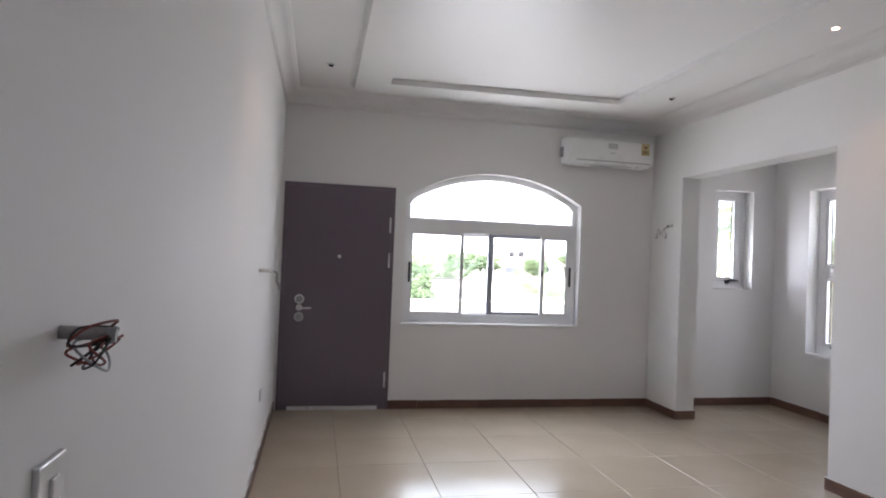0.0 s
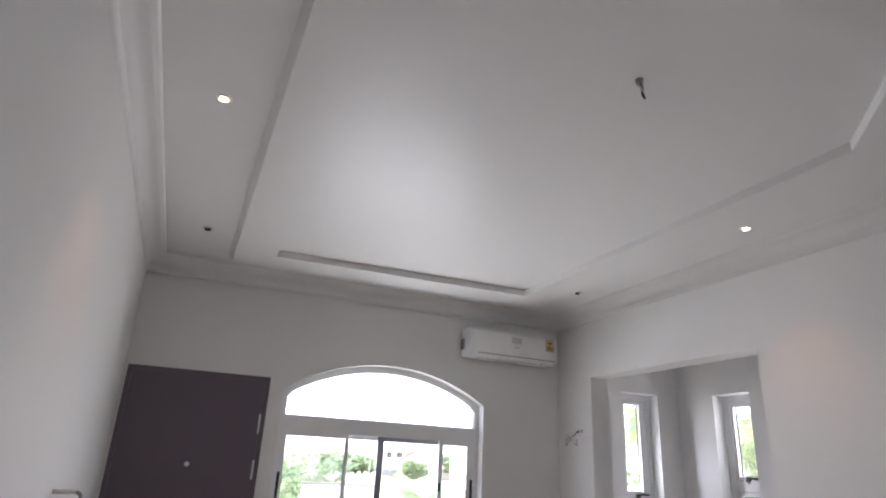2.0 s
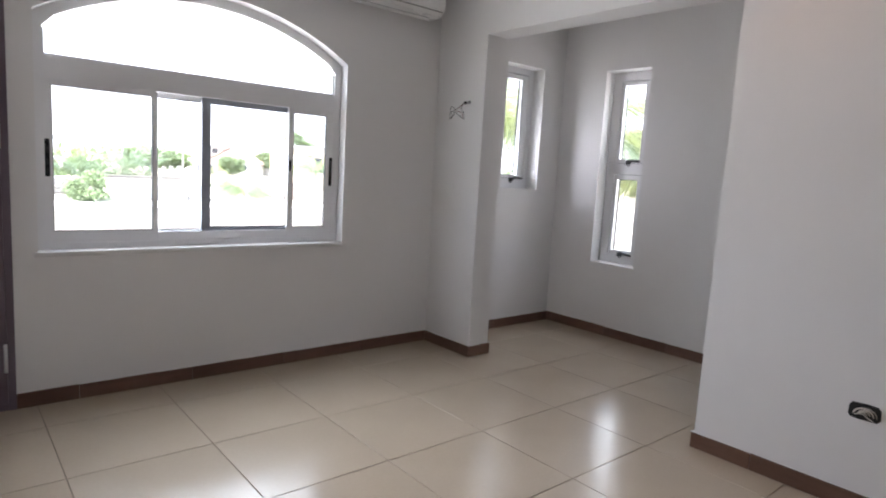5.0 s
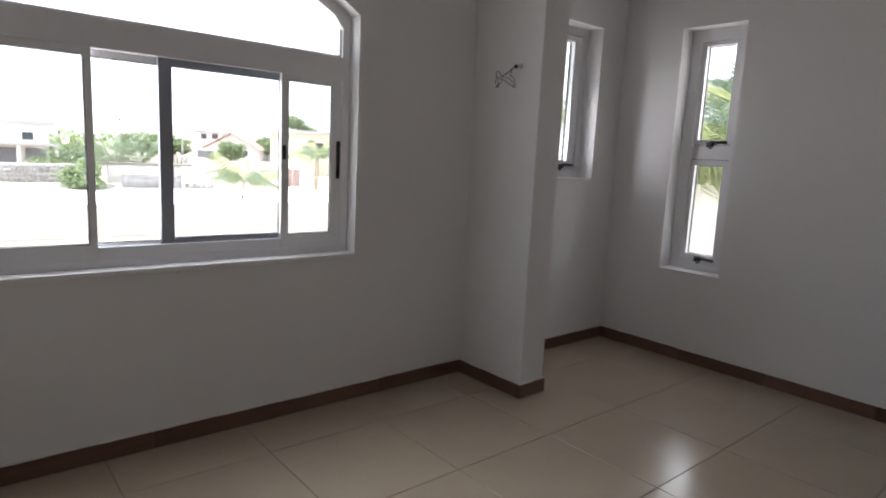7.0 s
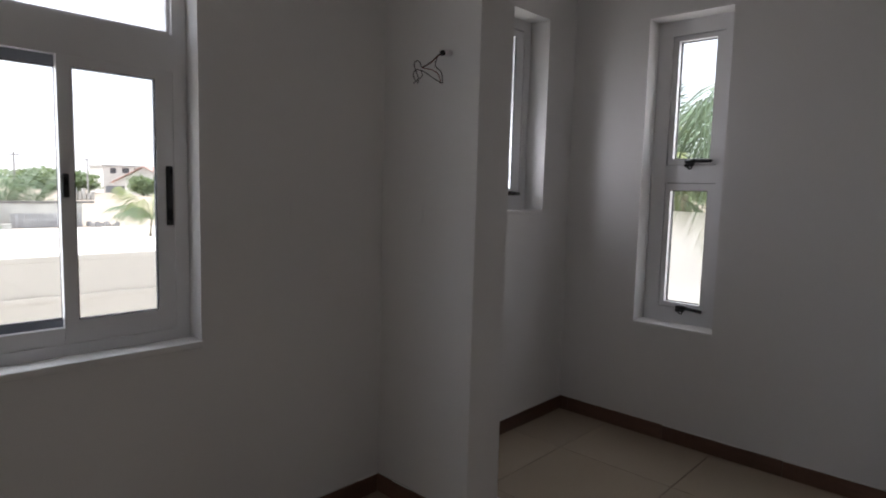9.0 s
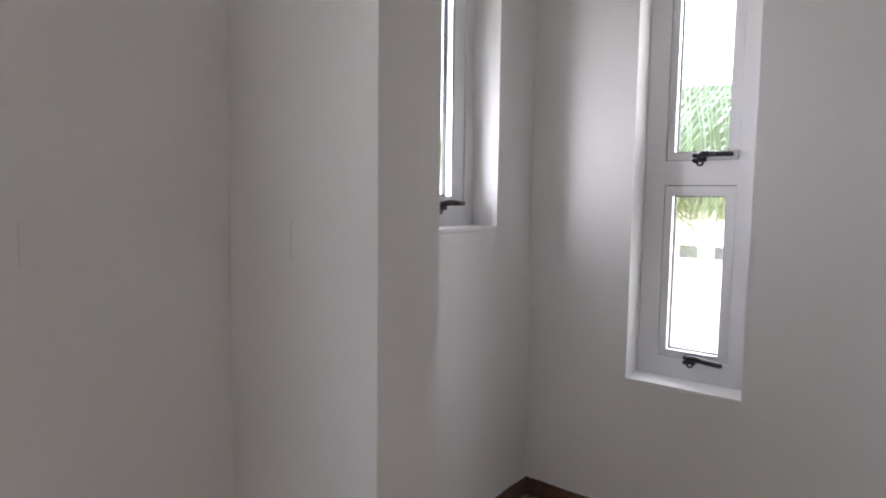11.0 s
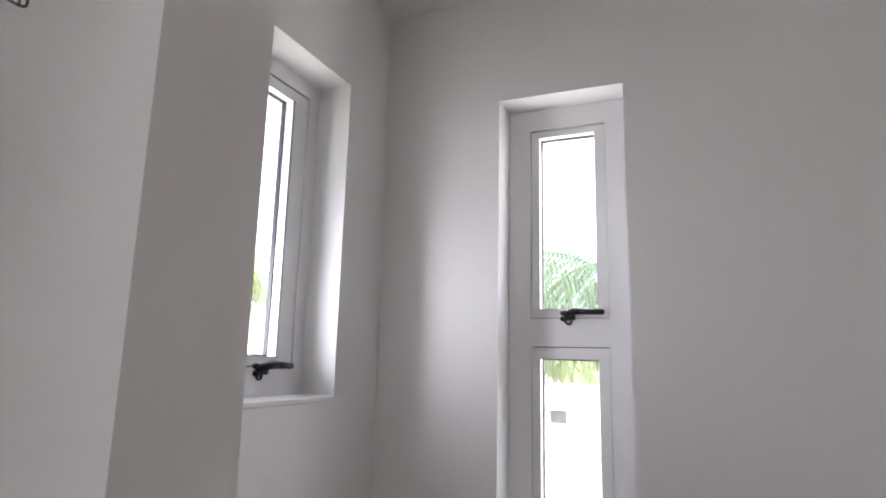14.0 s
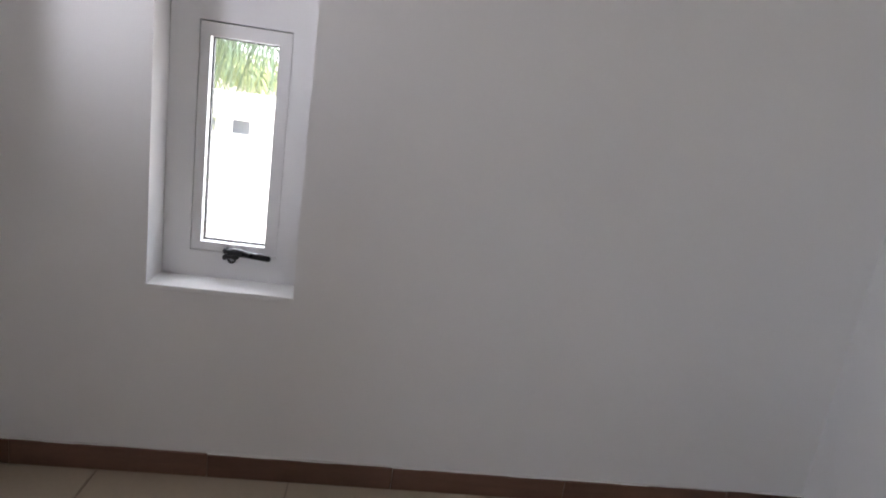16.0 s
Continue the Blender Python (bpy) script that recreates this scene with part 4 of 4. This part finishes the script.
leafy("tree", "green tree among far houses", "tree", 62.0, 140.0, GZ, 4.0, -1.0, 3.6, 5000, 24, 0.3)
leafy("tree", "green tree among far houses", "tree", 70.0, 128.0, GZ, 4.0, -1.0, 4.2, 5000, 29, 0.3)
leafy("tree", "green tree among far houses", "tree", 10.6, 80.0, GZ, 1.9, -1.4, 0.7, 3500, 25, 0.16)
leafy("tree", "green tree among far houses", "tree", 13.6, 84.0, GZ, 2.2, -1.4, 1.0, 3500, 26, 0.16)
leafy("tree", "tall green tree behind a cream bungalow", "tree", 38.0, 78.0, GZ, 2.2, 2.2, 5.8, 4000, 30, 0.16)

# far belt of trees on the horizon
r = random.Random(40)
verts, faces = [], []
for i in range(9000):
    a = radians(r.uniform(-25, 95))
    d = r.uniform(185, 260)
    hgt = 1.6 + 1.6 * noise.noise((a * 14, 3.1, 0)) + 1.0 * noise.noise((a * 45, 7.0, 0))
    c = Vector((d * math.sin(a), d * math.cos(a), GZ + max(0.4, r.uniform(0.1, 1.0) * (hgt + 3.6))))
    u = Vector((r.uniform(-1, 1), r.uniform(-1, 1), r.uniform(-1, 1))).normalized() * r.uniform(0.5, 1.2)
    v = u.cross(Vector((r.uniform(-1, 1), r.uniform(-1, 1), r.uniform(-1, 1)))).normalized() * r.uniform(0.4, 0.8)
    k = len(verts)
    verts += [tuple(c - u), tuple(c + v), tuple(c + u), tuple(c - v)]
    faces.append((k, k + 1, k + 2, k + 3))
me = bpy.data.meshes.new("far_woods")
me.from_pydata(verts, [], faces)
me.update()
me.materials.append(LEAF)
tagged(new("far_woods", me), "hazy green belt of far trees", "woods", kind="stuff")

# ---- walls and houses across the open ground ----
wall = thing("block_wall", "weathered grey block wall with a patterned band", "wall")
part("base_course", box((10.1, 47.5, GZ), (14.05, 47.72, -1.66)), BLOCK, wall)
part("top_course", box((10.1, 47.5, -0.84), (14.05, 47.72, -0.22)), OLDRENDER, wall, "stained grey render")
part("coping", box((8.85, 47.36, -0.22), (14.72, 47.86, -0.07), 0.02, 1), COPING, wall, "dark weathered coping")
part("pillar", box((9.36, 47.42, GZ), (10.1, 47.8, -0.22), 0.01, 1), OLDRENDER, wall)
part("backing", box((10.1, 47.62, -1.66), (14.05, 47.72, -0.84)), OLDRENDER, wall)
for i in range(11):
    for j in range(2):
        x, z = 10.11 + i * 0.358, -1.655 + j * 0.407
        bm = boxes(((x, 47.5, z), (x + 0.345, 47.6, z + 0.06)), ((x, 47.5, z + 0.335), (x + 0.345, 47.6, z + 0.395)), ((x, 47.5, z + 0.06), (x + 0.06, 47.6, z + 0.335)), ((x + 0.285, 47.5, z + 0.06), (x + 0.345, 47.6, z + 0.335)), ((x + 0.12, 47.5, z + 0.11), (x + 0.225, 47.6, z + 0.285)))
        part("pattern_block", bm, PALEBLOCK, wall)
low = thing("stone_wall", "low rough grey rubble stone wall", "wall")
part("mortar", box((-3.0, 48.68, GZ), (8.2, 48.95, GZ + 1.44), 0.02, 1), OLDRENDER, low, "pale mortar between the stones")
r = random.Random(9)
for j in range(5):
    x = -3.0 - 0.1 * (j % 2)
    while x < 8.0:
        wd = r.uniform(0.20, 0.46)
        zc = GZ + j * 0.29 + r.uniform(-0.03, 0.03)
        part("stone", box((x, 48.60 + r.uniform(-0.05, 0.05), max(GZ, zc)), (x + wd - 0.04, 48.9, zc + r.uniform(0.20, 0.29)), 0.05, 1), BLOCK, low)
        x += wd
kerb = thing("low_kerb_wall", "low grey concrete kerb wall at the yard edge", "wall")
for k in range(7):
    part("kerb_slab", box((-4.0 + k * 2.0, 46.42, GZ - 0.05), (-2.02 + k * 2.0, 46.75, -1.42 + 0.02 * (k % 2)), 0.02, 1), OLDRENDER, kerb)
rubble = thing("rubble_heap", "heap of grey rubble at the wall's end", "rubble")
for k in range(22):
    x, y, q = 14.3 + r.uniform(0, 1.7), 47.4 + r.uniform(-0.5, 0.6), r.uniform(0.08, 0.2)
    part("rubble_piece", box((x, y, GZ - 0.01), (x + q * 1.6, y + q, GZ + q * r.uniform(0.8, 2.2)), 0.03, 1), BLOCK, rubble)
stack = thing("block_stack", "stacks of pale concrete blocks on sand", "concrete blocks")
for k in range(7):
    h = (1.5, 1.1, 1.7, 1.3, 1.75, 0.9, 1.3)[k]
    part("stack", box((27.8 + k * 0.58, 103.8, GZ), (28.26 + k * 0.58, 104.4, GZ + h), 0.02, 1), OLDRENDER, stack)


def house(label, x0, x1, y0, y1, base, eave, ridge, roof, windows, wall_mat):
    h = thing("house", label, "house", "far houses")
    part("wall", box((x0, y0, base), (x1, y1, eave)), wall_mat, h)
    if ridge > eave:
        o = 0.7
        bm = bmesh.new()
        v = [bm.verts.new(c) for c in ((x0 - o, y0 - o, eave), (x1 + o, y0 - o, eave), (x1 + o, y1 + o, eave), (x0 - o, y1 + o, eave), (x0 + (x1 - x0) * 0.3, (y0 + y1) / 2, ridge), (x0 + (x1 - x0) * 0.7, (y0 + y1) / 2, ridge))]
        for q in ((0, 1, 5, 4), (1, 2, 5), (2, 3, 4, 5), (3, 0, 4), (3, 2, 1, 0)):
            bm.faces.new([v[i] for i in q])
        part("roof", bm, roof, h)
    else:
        part("roof", box((x0 - 0.4, y0 - 0.4, eave), (x1 + 0.4, y1 + 0.4, eave + 0.35)), roof, h)
    for wx, wz, ww, wh in windows:
        win = part("window", ring_mesh(wx, wx + ww, wz, wz + wh, (0.12, 0.12, 0.12, 0.12), y0 - 0.06, y0 + 0.02, 1), wall_mat, h)
        part("pane", box((wx + 0.12, y0 - 0.02, wz + 0.12), (wx + ww - 0.12, y0 - 0.005, wz + wh - 0.12)), HOUSEGLASS, win)
    return h


def gabled_house():
    """Rotated bungalow: a cream gable end, and a long red roof slope."""
    h = thing("house", "cream bungalow with a gabled red roof", "house", "far houses")
    c, d_, n_ = Vector((51.4, 138.0, 0)), Vector((0.64, 0.768, 0)), Vector((-0.768, 0.64, 0))
    eave, ridge, half, ln = 0.7, 4.3, 6.6, 15.0

    def at(u, v, z):
        p_ = c + n_ * u + d_ * v
        return (p_.x, p_.y, z)
    bm = bmesh.new()
    gable = [(-half + 0.6, GZ), (half - 0.6, GZ), (half - 0.6, eave + 0.2), (0, ridge - 0.15), (-half + 0.6, eave + 0.2)]
    f0 = [bm.verts.new(at(u, 0.6, z)) for u, z in gable]
    f1 = [bm.verts.new(at(u, ln - 0.6, z)) for u, z in gable]
    bm.faces.new(f0)
    bm.faces.new(list(reversed(f1)))
    for i in range(5):
        bm.faces.new((f0[i], f0[(i + 1) % 5], f1[(i + 1) % 5], f1[i]))
    part("wall", bm, HOUSECREAM, h)
    for sg in (-1, 1):
        bm = bmesh.new()
        vs = [bm.verts.new(at(u * sg, v, z + dz)) for dz in (0, 0.2) for u, v, z in ((0, 0, ridge), (half, 0, eave), (half, ln, eave), (0, ln, ridge))]
        for q in ((0, 1, 2, 3), (7, 6, 5, 4), (0, 4, 5, 1), (1, 5, 6, 2), (2, 6, 7, 3), (3, 7, 4, 0)):
            bm.faces.new([vs[i] for i in q])
        part("roof", bm, REDROOF, h, "faded red roof slope")
    for u in (-3.6, 0.4):
        bm = bmesh.new()
        vs = [bm.verts.new(at(a_, v, z)) for v in (0.5, 0.62) for a_, z in ((u, -0.7), (u + 2.0, -0.7), (u + 2.0, 0.6), (u, 0.6))]
        for q in ((0, 1, 2, 3), (7, 6, 5, 4), (0, 4, 5, 1), (1, 5, 6, 2), (2, 6, 7, 3), (3, 7, 4, 0)):
            bm.faces.new([vs[i] for i in q])
        part("window", bm, HOUSEGLASS, h)


gabled_house()
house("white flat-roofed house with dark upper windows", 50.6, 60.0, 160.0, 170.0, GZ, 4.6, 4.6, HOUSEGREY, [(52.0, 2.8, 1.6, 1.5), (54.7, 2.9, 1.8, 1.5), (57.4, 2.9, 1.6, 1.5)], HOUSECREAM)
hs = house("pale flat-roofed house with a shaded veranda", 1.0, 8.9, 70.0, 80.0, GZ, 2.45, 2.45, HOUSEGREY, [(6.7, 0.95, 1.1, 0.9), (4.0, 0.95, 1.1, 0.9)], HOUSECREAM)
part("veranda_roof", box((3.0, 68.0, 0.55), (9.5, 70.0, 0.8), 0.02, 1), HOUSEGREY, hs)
for x in (3.2, 6.2, 9.1):
    part("veranda_column", box((x, 68.1, GZ), (x + 0.3, 68.4, 0.55)), HOUSECREAM, hs)
part("veranda_door", box((5.0, 69.94, GZ), (6.4, 69.99, 0.3)), SHUTTER, hs)
part("veranda_shutter", box((7.0, 69.94, -0.8), (8.6, 69.99, 0.3)), SHUTTER, hs)
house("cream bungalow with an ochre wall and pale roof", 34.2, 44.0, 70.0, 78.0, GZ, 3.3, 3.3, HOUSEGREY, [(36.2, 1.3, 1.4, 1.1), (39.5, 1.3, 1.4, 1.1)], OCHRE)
gate = thing("metal_gate", "dark metal sheet gate by a far house", "gate")
part("gate_leaf", box((42.9, 134.0, GZ), (44.6, 134.1, 0.2), 0.02, 1), SHUTTER, gate)
part("gate_leaf", box((44.7, 134.0, GZ), (46.4, 134.1, 0.2), 0.02, 1), SHUTTER, gate)
heap = thing("sand_heap", "pale heap of sand by the road", "sand heap")
bm = bmesh.new()
rows = []
for i in range(7):
    q = i / 6
    rows.append([bm.verts.new((36.5 + 4.0 * (1 - q) ** 0.8 * math.cos(k * math.pi / 8), 112 + 2.2 * (1 - q) ** 0.8 * math.sin(k * math.pi / 8), GZ - 0.02 + 0.95 * q * (1 + 0.12 * math.sin(k * 2.3)))) for k in range(16)])
for u, w_ in zip(rows, rows[1:]):
    for j in range(16):
        bm.faces.new((u[j], u[(j + 1) % 16], w_[(j + 1) % 16], w_[j]))
part("sand", bm, SAND, heap, smooth=True)
pole = thing("utility_pole", "thin grey utility pole", "pole")
part("shaft", cyl((31.1, 104.6, GZ), (31.1, 104.6, 4.6), 0.13, 0.09, 8), BLOCK, pole)
part("cross_arm", box((30.6, 104.5, 4.2), (31.6, 104.6, 4.3)), COPING, pole)
pole = thing("utility_pole", "thin grey utility pole", "pole")
part("shaft", cyl((17.0, 80.0, GZ), (17.0, 80.0, 4.1), 0.12, 0.08, 8), BLOCK, pole)
part("cross_arm", box((16.5, 79.95, 3.7), (17.5, 80.05, 3.8)), COPING, pole)
fence = thing("picket_fence", "pale concrete post fence", "fence")
for i in range(22):
    x, y = 25.6 + 0.075 * i, 66.0 - 0.62 * i
    part("post", box((x, y, GZ), (x + 0.15, y + 0.15, GZ + 1.25), 0.02, 1), OLDRENDER, fence)
for z in (GZ + 0.4, GZ + 1.0):
    part("rail", tube([(25.67, 66.1, z), (26.5, 59.5, z), (27.25, 53.0, z)], 0.07, 6), OLDRENDER, fence)
gp = thing("gate_panel", "rust-red metal gate with two leaves", "gate")
part("gate_leaf", box((23.3, 50.5, GZ), (23.95, 50.56, GZ + 1.45), 0.01, 1), RUST, gp)
part("gate_leaf", box((24.0, 50.5, GZ), (24.65, 50.56, GZ + 1.45), 0.01, 1), RUST, gp)
part("gate_post", box((23.1, 50.45, GZ), (23.28, 50.62, GZ + 1.65), 0.01, 1), OLDRENDER, gp)

# ---- skirting pieces ----
SH, ST = 0.083, 0.013


def skirting(name, label, u0, u1, put, first=0.3):
    """A run of skirting tiles along one wall, with hair joints."""
    s = thing(name, label, "skirting", kind="structure")
    cuts = [u0]
    u = u0 + first
    while u < u1 - 0.06:
        cuts.append(u)
        u += 0.597
    cuts.append(u1)
    r_ = random.Random(int(abs(u0) * 100) + len(name))
    edge = bmesh.new()
    for a, b_ in zip(cuts, cuts[1:]):
        h = SH + r_.uniform(-0.003, 0.003)
        lo, hi = put(a + 0.0008, b_ - 0.0008)
        part("skirting_tile", box((lo[0], lo[1], 0.0), (hi[0], hi[1], h), 0.0025, 1), SKIRT, s)
        n = max(1, int((b_ - a) / 0.09))
        for k in range(n):
            q = r_.uniform(0.0008, 0.0055)
            l2, h2 = put(a + (b_ - a) * k / n, a + (b_ - a) * (k + 1) / n)
            along_x = abs(h2[0] - l2[0]) > abs(h2[1] - l2[1])
            ex, ey = (0, q) if along_x else (q, 0)
            add_box(edge, (l2[0] + ex, l2[1] + ey, h - 0.001), (h2[0] - ex, h2[1] - ey, h + r_.uniform(0.001, 0.0035)))
    part("plaster_edge", edge, PAINT, s, "uneven white plaster along the top")
    return s


LB = "brown wood-look tile skirting along the wall"
skirting("baseboard_north", LB, DX1, XR - ST, lambda a, b_: ((a, YN - ST), (b_, YN)), 0.28)
skirting("baseboard_west", LB, YS, YN - 0.02, lambda a, b_: ((XL, a), (XL + ST, b_)), 0.4)
skirting("baseboard_pillar_west", LB, YO1 - ST, YN, lambda a, b_: ((XR - ST, a), (XR, b_)), 0.7)
skirting("baseboard_pillar_end", LB, XR, XB + ST, lambda a, b_: ((a, YO1 - ST), (b_, YO1)), 0.7)
skirting("baseboard_pillar_east", LB, YO1, YN - ST, lambda a, b_: ((XB, a), (XB + ST, b_)), 0.7)
skirting("baseboard_partition", LB, YS, YO0 + ST, lambda a, b_: ((XR - ST, a), (XR, b_)), 0.35)
skirting("baseboard_jamb", LB, XR, XB + ST, lambda a, b_: ((a, YO0), (b_, YO0 + ST)), 0.7)
skirting("baseboard_alcove_back", LB, YA + ST, YO0, lambda a, b_: ((XB, a), (XB + ST, b_)), 0.7)
skirting("baseboard_alcove_north", LB, XB, XE - ST, lambda a, b_: ((a, YN - ST), (b_, YN)), 0.58)
skirting("baseboard_alcove_east", LB, YA, YN, lambda a, b_: ((XE - ST, a), (XE, b_)), 0.30)
skirting("baseboard_alcove_south", LB, XB, XE - ST, lambda a, b_: ((a, YA), (b_, YA + ST)), 0.4)
skirting("baseboard_south", LB, XL + ST, XR - ST, lambda a, b_: ((a, YS), (b_, YS + ST)), 0.4)

# ---- floor tiles ----
P, J = 0.597, 0.0018
TX, TY = 2.440, 4.455


def tile_cuts(origin, lo, hi):
    k0 = math.floor((lo - origin) / P)
    cuts = [lo] + [origin + P * k for k in range(k0, k0 + 40) if lo + 0.01 < origin + P * k < hi - 0.01] + [hi]
    return list(zip(cuts, cuts[1:]))


made = {}
for x0, x1 in tile_cuts(TX, XL, XE):
    for y0, y1 in tile_cuts(TY, YS, YN):
        if x0 > XB and y1 < YA - 0.3:
            continue
        key = (round(x1 - x0, 3), round(y1 - y0, 3))
        if key not in made:
            w_, d_ = (x1 - x0) / 2 - J, (y1 - y0) / 2 - J
            e = 0.0016
            verts = [(-w_, -d_, -0.004), (w_, -d_, -0.004), (w_, d_, -0.004), (-w_, d_, -0.004), (-w_, -d_, -e), (w_, -d_, -e), (w_, d_, -e), (-w_, d_, -e), (-w_ + e, -d_ + e, 0), (w_ - e, -d_ + e, 0), (w_ - e, d_ - e, 0), (-w_ + e, d_ - e, 0)]
            faces = [(8, 9, 10, 11)]
            for i in range(4):
                j = (i + 1) % 4
                faces += [(i, j, 4 + j, 4 + i), (4 + i, 4 + j, 8 + j, 8 + i)]
            me = bpy.data.meshes.new("floor_tile")
            me.from_pydata(verts, [], faces)
            me.update()
            me.materials.append(TILE)
            made[key] = me
        t = new("floor_tile", made[key])
        t.parent = floor
        t.location = ((x0 + x1) / 2, (y0 + y1) / 2, 0.0)
